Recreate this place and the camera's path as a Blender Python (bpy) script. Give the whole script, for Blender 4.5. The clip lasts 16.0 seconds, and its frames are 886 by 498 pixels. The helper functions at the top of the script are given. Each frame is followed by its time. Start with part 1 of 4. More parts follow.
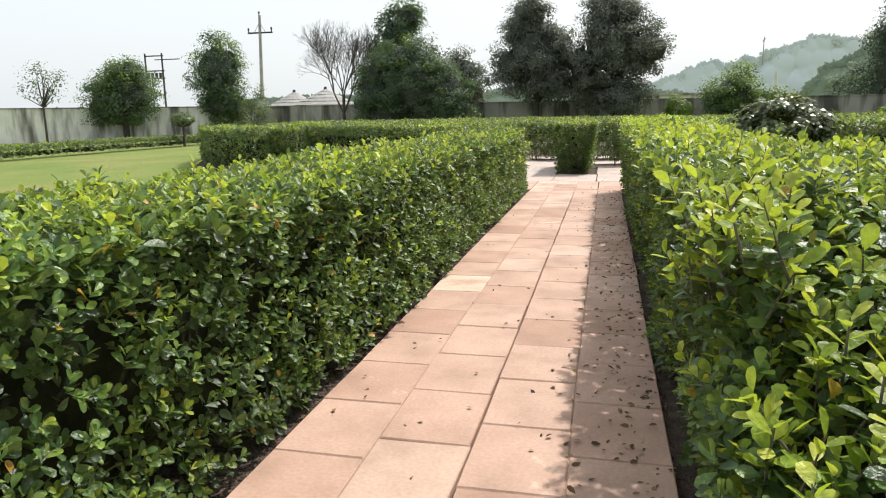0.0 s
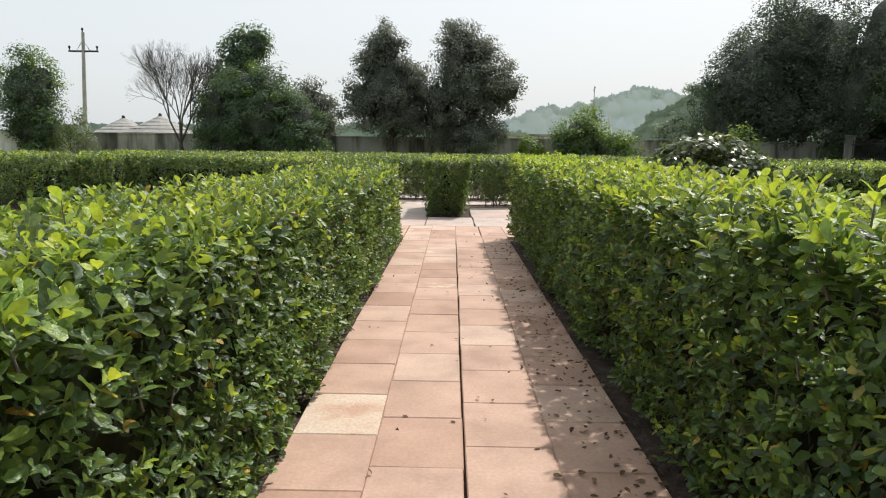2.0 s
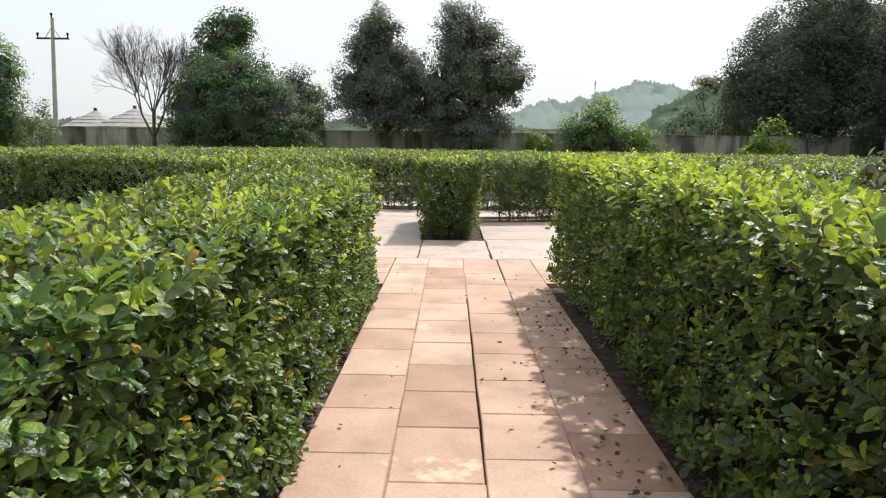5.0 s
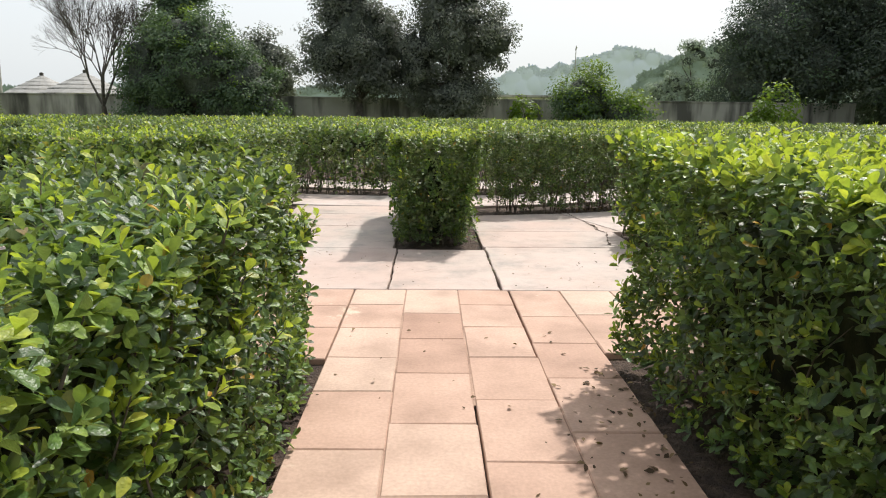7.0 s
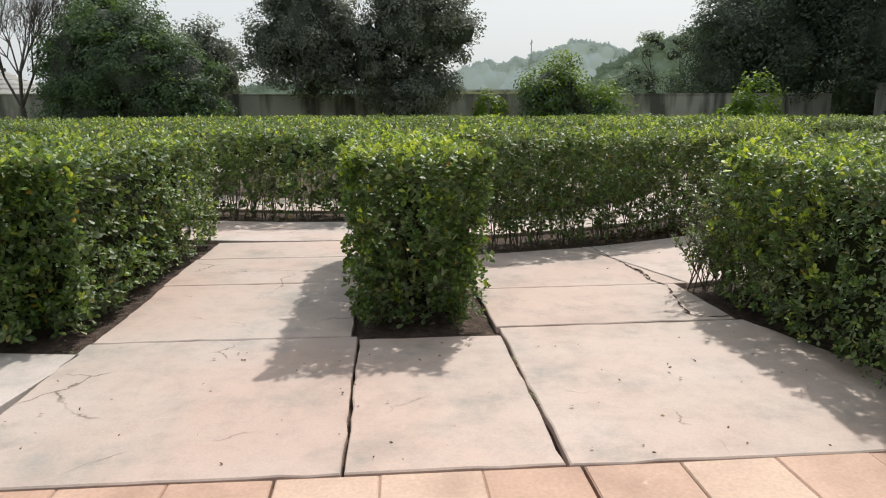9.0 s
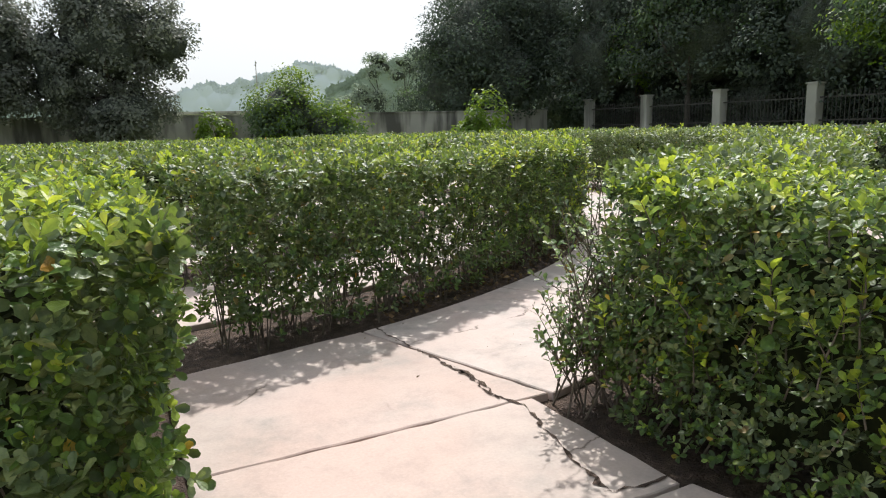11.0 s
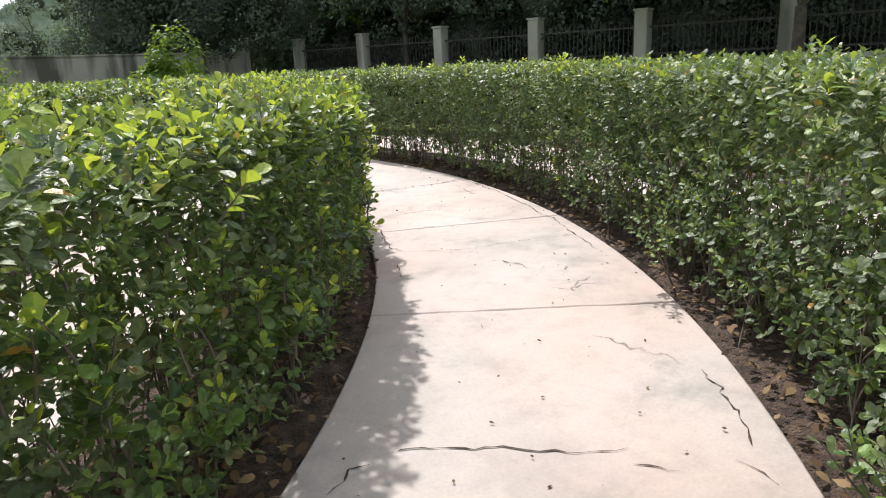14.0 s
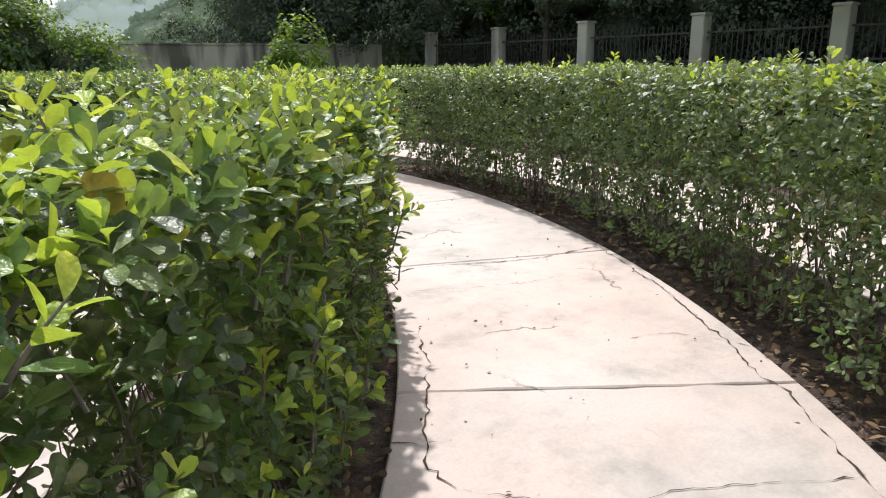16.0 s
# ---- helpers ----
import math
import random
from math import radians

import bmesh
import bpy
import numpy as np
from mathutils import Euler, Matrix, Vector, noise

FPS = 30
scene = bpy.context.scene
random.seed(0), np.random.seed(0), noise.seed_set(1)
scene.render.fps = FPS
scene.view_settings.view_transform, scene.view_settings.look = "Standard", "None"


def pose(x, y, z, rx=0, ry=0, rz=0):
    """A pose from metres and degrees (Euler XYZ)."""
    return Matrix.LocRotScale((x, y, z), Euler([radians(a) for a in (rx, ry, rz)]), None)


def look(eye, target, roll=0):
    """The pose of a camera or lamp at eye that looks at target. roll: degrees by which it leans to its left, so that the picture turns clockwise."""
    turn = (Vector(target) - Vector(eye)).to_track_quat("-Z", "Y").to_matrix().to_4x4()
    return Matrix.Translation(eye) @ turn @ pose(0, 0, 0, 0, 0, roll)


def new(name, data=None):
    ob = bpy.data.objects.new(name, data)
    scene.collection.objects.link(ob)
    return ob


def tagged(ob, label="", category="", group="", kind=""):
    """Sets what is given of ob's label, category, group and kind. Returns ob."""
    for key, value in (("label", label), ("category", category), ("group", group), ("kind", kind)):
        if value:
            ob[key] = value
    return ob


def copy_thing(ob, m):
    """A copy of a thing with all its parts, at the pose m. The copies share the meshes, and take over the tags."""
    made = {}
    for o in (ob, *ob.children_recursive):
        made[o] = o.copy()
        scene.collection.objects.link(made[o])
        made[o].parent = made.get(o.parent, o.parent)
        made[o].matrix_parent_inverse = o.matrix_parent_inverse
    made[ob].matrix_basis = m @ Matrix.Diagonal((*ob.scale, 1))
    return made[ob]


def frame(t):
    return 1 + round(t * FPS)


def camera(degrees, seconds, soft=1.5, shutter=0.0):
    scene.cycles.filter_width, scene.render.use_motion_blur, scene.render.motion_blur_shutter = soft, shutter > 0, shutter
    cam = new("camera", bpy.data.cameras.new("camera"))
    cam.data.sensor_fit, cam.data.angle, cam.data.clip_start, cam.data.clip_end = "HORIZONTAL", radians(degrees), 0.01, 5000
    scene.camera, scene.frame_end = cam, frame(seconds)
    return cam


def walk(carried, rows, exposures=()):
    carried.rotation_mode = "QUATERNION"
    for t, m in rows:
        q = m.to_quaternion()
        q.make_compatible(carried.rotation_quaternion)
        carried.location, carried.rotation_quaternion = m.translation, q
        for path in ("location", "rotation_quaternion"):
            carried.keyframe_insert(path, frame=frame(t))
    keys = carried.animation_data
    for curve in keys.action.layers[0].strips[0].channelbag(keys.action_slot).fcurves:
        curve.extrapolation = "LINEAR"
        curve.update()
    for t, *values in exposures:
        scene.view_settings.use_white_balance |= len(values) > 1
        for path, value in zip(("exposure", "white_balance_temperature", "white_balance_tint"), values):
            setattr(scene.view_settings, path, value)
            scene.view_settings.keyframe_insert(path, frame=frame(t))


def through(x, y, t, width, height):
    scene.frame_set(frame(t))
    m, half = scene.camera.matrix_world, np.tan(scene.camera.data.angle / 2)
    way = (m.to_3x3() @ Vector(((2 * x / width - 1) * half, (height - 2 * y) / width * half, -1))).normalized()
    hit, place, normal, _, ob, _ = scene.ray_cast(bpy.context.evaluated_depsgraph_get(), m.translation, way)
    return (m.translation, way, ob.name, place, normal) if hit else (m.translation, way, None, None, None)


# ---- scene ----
cam = camera(65.8, 16.0, soft=1.1)
PATH = [
    (0, (0.275, -2.854, 1.399), (-0.178, -0.944, 1.016), -0.9),
    (0.5, (-0.019, -2.501, 1.374), (-0.208, -0.527, 1.109), -1.5),
    (1, (-0.185, -2.01, 1.37), (-0.356, -0.04, 1.07), 0.8),
    (1.5, (-0.28, -1.403, 1.377), (-0.282, 0.567, 1.028), -0.8),
    (2, (-0.327, -0.72, 1.357), (-0.35, 1.26, 1.074), 0.8),
    (2.5, (-0.346, -0.017, 1.348), (-0.276, 1.954, 1.012), -0.7),
    (3, (-0.334, 0.691, 1.328), (-0.357, 2.658, 0.968), 1.3),
    (3.5, (-0.363, 1.442, 1.305), (-0.255, 3.407, 0.948), -0.7),
    (4, (-0.374, 2.129, 1.321), (-0.369, 4.107, 1.03), 2.1),
    (6.5, (-0.492, 5.458, 1.423), (-0.53, 7.426, 1.071), -1.4),
    (7, (-0.489, 6.345, 1.406), (-0.447, 8.307, 1.019), 0.7),
    (7.5, (-0.493, 7.166, 1.391), (-0.56, 9.124, 0.987), -2.3),
    (8, (-0.562, 7.861, 1.41), (-0.594, 9.816, 0.988), -0.3),
    (8.5, (-0.571, 8.55, 1.418), (-0.688, 10.5, 0.994), -2.1),
    (9, (-0.614, 9.215, 1.439), (-0.456, 11.169, 1.041), -0.2),
    (9.5, (-0.565, 9.851, 1.44), (-0.282, 11.798, 1.084), -0.7),
    (12, (0.447, 13.165, 1.346), (1.596, 14.761, 0.983), -1.4),
    (12.5, (0.79, 13.814, 1.331), (2.007, 15.355, 0.952), -2.7),
    (13, (1.188, 14.407, 1.3), (2.655, 15.704, 0.897), -3.1),
    (13.5, (1.587, 14.892, 1.299), (3.016, 16.191, 0.782), -2.9),
    (14, (2.089, 15.335, 1.294), (3.563, 16.58, 0.769), -2.6),
    (14.5, (2.645, 15.757, 1.303), (4.052, 17.086, 0.801), -1.9),
    (15, (3.213, 16.217, 1.289), (4.563, 17.603, 0.781), -1.2),
    (15.5, (3.782, 16.635, 1.303), (4.968, 18.168, 0.806), -1.1),
    (16, (4.335, 17.147, 1.279), (5.545, 18.652, 0.759), -0.8),
]
walk(cam, [(t, look(eye, target, roll)) for t, eye, target, roll in PATH],
     exposures=((0, 0.3, 6500, 10), (0.5, 0.22, 6500, 10), (1.0, -0.02, 6500, 10), (1.5, 0.08, 6500, 10), (2.5, 0.05, 6500, 10), (4, 0.25, 6500, 10), (7, 0.2, 6500, 10), (9, -0.05, 6500, 10), (9.7, -0.05, 6450, 10), (12, 0.44, 6280, 12), (13, 0.38, 6280, 12), (16, 0.38, 6280, 12)))

# ---- light ----
SUN_TO = Vector((0.44, 0.76, 1.25)).normalized()
world = bpy.data.worlds.new("sky")
scene.world = world
world.use_nodes = True
wn = world.node_tree.nodes
sky = wn.new("ShaderNodeTexSky")
sky.sky_type = "NISHITA"
sky.sun_disc = False
sky.sun_elevation = math.asin(SUN_TO.z)
sky.sun_rotation = math.atan2(SUN_TO.x, SUN_TO.y)
sky.air_density, sky.dust_density, sky.ozone_density = 1.0, 6.0, 1.0
haze = wn.new("ShaderNodeMix")
haze.data_type = "RGBA"
haze.inputs[0].default_value = 0.62
haze.inputs[7].default_value = (10.5, 11.1, 11.4, 1)
world.node_tree.links.new(sky.outputs[0], haze.inputs[6])
world.node_tree.links.new(haze.outputs[2], wn["Background"].inputs[0])
wn["Background"].inputs[1].default_value = 0.1

sun = new("sun", bpy.data.lights.new("sun", "SUN"))
sun.data.energy, sun.data.angle, sun.data.color = 4.2, radians(1.2), (1.0, 0.955, 0.89)
sun.matrix_world = look(SUN_TO * 60, (0, 0, 0))

CX, CY = -1.10, 24.47          # centre of the round maze


# ---- materials ----
def material(name, rough=0.8, metal=0.0):
    m = bpy.data.materials.new(name)
    m.use_nodes = True
    b = m.node_tree.nodes["Principled BSDF"]
    b.inputs["Roughness"].default_value, b.inputs["Metallic"].default_value = rough, metal
    return m, m.node_tree.nodes, m.node_tree.links, b


def noise_node(n, l, scale, detail=4, where="Object", rough=0.55):
    co = n.new("ShaderNodeTexCoord") if where != "World" else n.new("ShaderNodeNewGeometry")
    t = n.new("ShaderNodeTexNoise")
    t.inputs["Scale"].default_value, t.inputs["Detail"].default_value, t.inputs["Roughness"].default_value = scale, detail, rough
    l.new(co.outputs["Position" if where == "World" else where], t.inputs["Vector"])
    return t


def ramp(n, l, src, stops):
    r = n.new("ShaderNodeValToRGB")
    e = r.color_ramp.elements
    while len(e) < len(stops):
        e.new(0.5)
    for k, (p, c) in zip(e, stops):
        k.position, k.color = p, (*c, 1)
    l.new(src, r.inputs[0])
    return r


def mix(n, l, fac, a, b, blend="MIX"):
    m = n.new("ShaderNodeMix")
    m.data_type, m.blend_type = "RGBA", blend
    for s, v in ((m.inputs[0], fac), (m.inputs[6], a), (m.inputs[7], b)):
        if isinstance(v, (int, float)):
            s.default_value = v
        elif isinstance(v, tuple):
            s.default_value = (*v, 1)
        else:
            l.new(v, s)
    return m.outputs[2]


def bump(n, l, b, height, strength, dist=0.01):
    k = n.new("ShaderNodeBump")
    k.inputs["Strength"].default_value, k.inputs["Distance"].default_value = strength, dist
    l.new(height, k.inputs["Height"])
    l.new(k.outputs[0], b.inputs["Normal"])


def leaf_material(name, stops, rough=0.38, through=0.3, glow=(0.35, 0.5, 0.04), spec=0.34, fine=0.0):
    m, n, l, b = material(name, rough)
    b.inputs["Specular IOR Level"].default_value = spec
    g = n.new("ShaderNodeNewGeometry")
    c = ramp(n, l, g.outputs["Random Per Island"], stops)
    big = noise_node(n, l, 1.3, 2, "World")
    tone = ramp(n, l, big.outputs[0], [(0.3, (0.75, 0.75, 0.75)), (0.7, (1.2, 1.2, 1.1))])
    col = mix(n, l, 1.0, c.outputs[0], tone.outputs[0], "MULTIPLY")
    if fine:
        blotch = noise_node(n, l, fine, 3, "World", 0.6)
        tint = ramp(n, l, blotch.outputs[0], [(0.32, (0.55, 0.6, 0.6)), (0.5, (1, 1, 1)), (0.7, (1.45, 1.35, 1.2))])
        col = mix(n, l, 1.0, col, tint.outputs[0], "MULTIPLY")
        bump(n, l, b, blotch.outputs[0], 0.8, 0.01)
    l.new(col, b.inputs["Base Color"])
    t = n.new("ShaderNodeBsdfTranslucent")
    tc = mix(n, l, 1.0, col, (*[2.2 * v for v in glow],), "MULTIPLY")
    tc = mix(n, l, 0.55, tc, (glow[0] * 0.9, glow[1] * 0.9, glow[2]))
    l.new(tc, t.inputs["Color"])
    s = n.new("ShaderNodeMixShader")
    s.inputs[0].default_value = through
    l.new(b.outputs[0], s.inputs[1])
    l.new(t.outputs[0], s.inputs[2])
    l.new(s.outputs[0], n["Material Output"].inputs[0])
    return m


LEAF = leaf_material("hedge_leaf", [(0, (0.016, 0.036, 0.014)), (0.35, (0.038, 0.084, 0.025)), (0.72, (0.098, 0.178, 0.042)), (0.98, (0.19, 0.27, 0.06)), (0.996, (0.42, 0.23, 0.03))], 0.4, 0.25, (0.48, 0.6, 0.12), 0.42, 38)
YOUNG = leaf_material("young_leaf", [(0, (0.12, 0.21, 0.026)), (0.6, (0.23, 0.33, 0.045)), (1, (0.42, 0.45, 0.08))], 0.44, 0.36, (0.7, 0.76, 0.1), 0.36, 38)
DULL = leaf_material("dull_leaf", [(0, (0.056, 0.084, 0.046)), (0.6, (0.135, 0.182, 0.088)), (0.95, (0.23, 0.275, 0.135)), (1, (0.18, 0.12, 0.05))], 0.42, 0.26, (0.4, 0.5, 0.1), 0.38, 38)
# next three leaf colours are greyed and lifted to carry the haze
TREE_DARK = leaf_material("dark_tree_leaf", [(0, (0.105, 0.117, 0.105)), (0.7, (0.152, 0.166, 0.143)), (1, (0.22, 0.23, 0.195))], 0.5, 0.34, (0.3, 0.34, 0.22), 0.25)
TREE_SHADE = leaf_material("shade_tree_leaf", [(0, (0.06, 0.078, 0.07)), (0.7, (0.085, 0.106, 0.088)), (1, (0.12, 0.14, 0.105))], 0.65, 0.22, (0.2, 0.28, 0.16), 0.12)
TREE_MID = leaf_material("tree_leaf", [(0, (0.064, 0.098, 0.07)), (0.7, (0.098, 0.142, 0.09)), (1, (0.15, 0.195, 0.108))], 0.55, 0.32, (0.25, 0.38, 0.12), 0.2)
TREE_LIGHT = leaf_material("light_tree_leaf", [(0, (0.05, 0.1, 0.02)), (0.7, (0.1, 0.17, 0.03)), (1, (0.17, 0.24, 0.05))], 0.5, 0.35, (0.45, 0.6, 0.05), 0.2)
# far trees: pale grey-green with the haze in the leaf colour
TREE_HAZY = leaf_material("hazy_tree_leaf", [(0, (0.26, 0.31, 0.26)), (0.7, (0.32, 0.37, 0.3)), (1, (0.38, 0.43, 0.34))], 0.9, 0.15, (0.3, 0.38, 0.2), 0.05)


def plain(name, stops, scale, rough=0.85, fine=60, strength=0.4, dist=0.006, where="Object"):
    m, n, l, b = material(name, rough)
    a = noise_node(n, l, scale, 6, where)
    c = ramp(n, l, a.outputs[0], stops)
    f = noise_node(n, l, fine, 3, where)
    g = ramp(n, l, f.outputs[0], [(0.3, (0.8, 0.8, 0.8)), (0.7, (1.12, 1.12, 1.12))])
    l.new(mix(n, l, 1.0, c.outputs[0], g.outputs[0], "MULTIPLY"), b.inputs["Base Color"])
    bump(n, l, b, f.outputs[0], strength, dist)
    return m


# near-black, the shade inside the hedges put into the core's colour
CORE = plain("near_black", [(0.35, (0.012, 0.016, 0.008)), (0.65, (0.03, 0.035, 0.015))], 9)
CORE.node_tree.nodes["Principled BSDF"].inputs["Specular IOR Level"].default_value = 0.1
CROWN = plain("shell_fill", [(0.35, (0.05, 0.06, 0.05)), (0.65, (0.095, 0.112, 0.085))], 2.2, 0.95, 9, 1.0, 0.2)
BARK = plain("bark", [(0.35, (0.04, 0.034, 0.03)), (0.65, (0.1, 0.085, 0.07))], 6, 0.9, 40, 0.8, 0.02)
TWIG = plain("twig", [(0.35, (0.1, 0.08, 0.06)), (0.65, (0.2, 0.17, 0.13))], 12, 0.9, 60)
SOIL = plain("soil", [(0.3, (0.035, 0.022, 0.016)), (0.5, (0.07, 0.045, 0.032)), (0.7, (0.13, 0.09, 0.065))], 14, 0.95, 70, 1.0, 0.03, "World")
LAWN = plain("lawn", [(0.3, (0.11, 0.165, 0.022)), (0.5, (0.15, 0.2, 0.032)), (0.7, (0.22, 0.205, 0.06))], 0.35, 0.95, 30, 1.0, 0.04, "World")
IRON = plain("iron", [(0.3, (0.012, 0.012, 0.012)), (0.7, (0.04, 0.035, 0.03))], 12, 0.6)
CONCRETE_POLE = plain("pole_concrete", [(0.3, (0.3, 0.29, 0.27)), (0.7, (0.42, 0.4, 0.37))], 2)
DRY = leaf_material("dry_leaf", [(0, (0.05, 0.03, 0.02)), (0.6, (0.13, 0.075, 0.04)), (1, (0.25, 0.17, 0.09))], 0.8, 0.05)
THATCH = plain("roof_sheet", [(0.3, (0.24, 0.235, 0.22)), (0.7, (0.36, 0.355, 0.34))], 1.5)


def sandstone():
    m, n, l, b = material("red_sandstone", 0.72)
    oi = n.new("ShaderNodeObjectInfo")
    base = ramp(n, l, oi.outputs["Random"], [(0, (0.34, 0.2, 0.14)), (0.15, (0.415, 0.262, 0.192)), (0.8, (0.45, 0.295, 0.222)), (1, (0.48, 0.34, 0.262))])
    a = noise_node(n, l, 2.3, 6, "World")
    w = ramp(n, l, a.outputs[0], [(0.3, (0.76, 0.74, 0.72)), (0.5, (1, 1, 1)), (0.72, (1.16, 1.19, 1.21))])
    col = mix(n, l, 1.0, base.outputs[0], w.outputs[0], "MULTIPLY")
    p = noise_node(n, l, 1.1, 7, "World", 0.65)
    pr = ramp(n, l, p.outputs[0], [(0.63, (0, 0, 0)), (0.67, (0.7, 0.7, 0.7))])
    col = mix(n, l, pr.outputs[0], col, (0.62, 0.5, 0.38))
    f = noise_node(n, l, 55, 4, "World")
    g = ramp(n, l, f.outputs[0], [(0.3, (0.88, 0.88, 0.88)), (0.7, (1.08, 1.08, 1.08))])
    col = mix(n, l, 1.0, col, g.outputs[0], "MULTIPLY")
    l.new(col, b.inputs["Base Color"])
    bump(n, l, b, f.outputs[0], 0.25, 0.004)
    return m


def concrete(name, low, high):
    m, n, l, b = material(name, 0.7)
    oi = n.new("ShaderNodeObjectInfo")
    base = ramp(n, l, oi.outputs["Random"], [(0, low), (1, high)])
    a = noise_node(n, l, 0.9, 6, "World", 0.6)
    w = ramp(n, l, a.outputs[0], [(0.28, (0.8, 0.8, 0.8)), (0.45, (1, 0.99, 0.98)), (0.7, (1.08, 1.08, 1.1))])
    col = mix(n, l, 1.0, base.outputs[0], w.outputs[0], "MULTIPLY")
    d = noise_node(n, l, 1.7, 8, "World", 0.7)
    dr = ramp(n, l, d.outputs[0], [(0.5, (0, 0, 0)), (0.57, (0.22, 0.22, 0.22)), (0.68, (0.8, 0.8, 0.8))])
    col = mix(n, l, dr.outputs[0], col, (0.25, 0.245, 0.225))
    pk = noise_node(n, l, 0.55, 5, "World")
    pr = ramp(n, l, pk.outputs[0], [(0.42, (1.0, 1.01, 1.0)), (0.6, (1.04, 0.95, 0.91))])
    col = mix(n, l, 1.0, col, pr.outputs[0], "MULTIPLY")
    gr = noise_node(n, l, 5.0, 8, "World", 0.75)
    gs = ramp(n, l, gr.outputs[0], [(0.3, (0.86, 0.86, 0.86)), (0.5, (1.0, 1.0, 1.0)), (0.7, (1.05, 1.05, 1.05))])
    col = mix(n, l, 1.0, col, gs.outputs[0], "MULTIPLY")
    v = n.new("ShaderNodeTexVoronoi")
    v.feature = "DISTANCE_TO_EDGE"
    v.inputs["Scale"].default_value = 0.75
    warp = noise_node(n, l, 3.0, 5, "World")
    geo = n.new("ShaderNodeNewGeometry")
    wv = n.new("ShaderNodeVectorMath")
    wv.operation = "MULTIPLY_ADD"
    l.new(warp.outputs["Color"], wv.inputs[0])
    wv.inputs[1].default_value = (0.35, 0.35, 0)
    l.new(geo.outputs["Position"], wv.inputs[2])
    l.new(wv.outputs[0], v.inputs["Vector"])
    cr = ramp(n, l, v.outputs["Distance"], [(0.0, (1, 1, 1)), (0.006, (0, 0, 0))])
    brk = noise_node(n, l, 1.3, 2, "World")
    br = ramp(n, l, brk.outputs[0], [(0.56, (0, 0, 0)), (0.62, (1, 1, 1))])
    line = mix(n, l, 1.0, cr.outputs[0], br.outputs[0], "MULTIPLY")
    col = mix(n, l, line, col, (0.1, 0.075, 0.055))
    f = noise_node(n, l, 70, 4, "World")
    g = ramp(n, l, f.outputs[0], [(0.3, (0.93, 0.93, 0.93)), (0.7, (1.04, 1.04, 1.04))])
    l.new(mix(n, l, 1.0, col, g.outputs[0], "MULTIPLY"), b.inputs["Base Color"])
    bump(n, l, b, f.outputs[0], 0.2, 0.004)
    return m


def plaster(name, light, dark, amount):
    """Limewashed wall with black rain streaks running down from the coping."""
    m, n, l, b = material(name, 0.9)
    g = n.new("ShaderNodeNewGeometry")
    mp = n.new("ShaderNodeMapping")
    mp.inputs["Scale"].default_value = (0.8, 0.8, 0.14)
    l.new(g.outputs["Position"], mp.inputs["Vector"])
    t = n.new("ShaderNodeTexNoise")
    t.inputs["Scale"].default_value, t.inputs["Detail"].default_value = 1.4, 8
    l.new(mp.outputs[0], t.inputs["Vector"])
    r = ramp(n, l, t.outputs[0], [(0.47 - amount, dark), (0.53, light)])
    a = noise_node(n, l, 0.6, 4, "World")
    w = ramp(n, l, a.outputs[0], [(0.3, (0.8, 0.8, 0.8)), (0.7, (1.1, 1.1, 1.1))])
    l.new(mix(n, l, 1.0, r.outputs[0], w.outputs[0], "MULTIPLY"), b.inputs["Base Color"])
    bump(n, l, b, t.outputs[0], 0.3, 0.02)
    return m


STONE_RED = sandstone()
CONCRETE = concrete("pale_concrete", (0.425, 0.372, 0.345), (0.46, 0.405, 0.378))
CONCRETE_PINK = concrete("pink_concrete", (0.405, 0.335, 0.3), (0.44, 0.37, 0.332))
STONE_PALE = plain("pale_cement_stone", [(0.35, (0.46, 0.29, 0.21)), (0.5, (0.54, 0.42, 0.32)), (0.7, (0.58, 0.49, 0.4))], 3.0, 0.8, 60, 0.2, 0.004, "World")
MORTAR = plain("mortar", [(0.3, (0.2, 0.12, 0.085)), (0.7, (0.4, 0.27, 0.2))], 3.0, 0.9, 60, 0.3, 0.004, "World")
SHRUB = leaf_material("dark_glossy_leaf", [(0, (0.04, 0.055, 0.03)), (0.7, (0.1, 0.125, 0.065)), (0.97, (0.2, 0.21, 0.13)), (1, (0.3, 0.2, 0.05))], 0.28, 0.15)
WALL_GREY = plaster("grey_plaster", (0.36, 0.345, 0.315), (0.09, 0.086, 0.078), 0.09)
WALL_PALE = plaster("pale_plaster", (0.82, 0.8, 0.74), (0.16, 0.15, 0.13), 0.1)
WALL_FAR = plaster("far_plaster", (0.6, 0.6, 0.58), (0.5, 0.5, 0.48), 0.1)
PILLAR = plaster("pillar_plaster", (0.36, 0.35, 0.32), (0.16, 0.155, 0.14), 0.1)


# ---- mesh helpers ----
def thing(name, label, category, group="", at=(0, 0, 0)):
    ob = new(name)
    ob.location = at
    ob.empty_display_size = 0.2
    return tagged(ob, label, category, group)


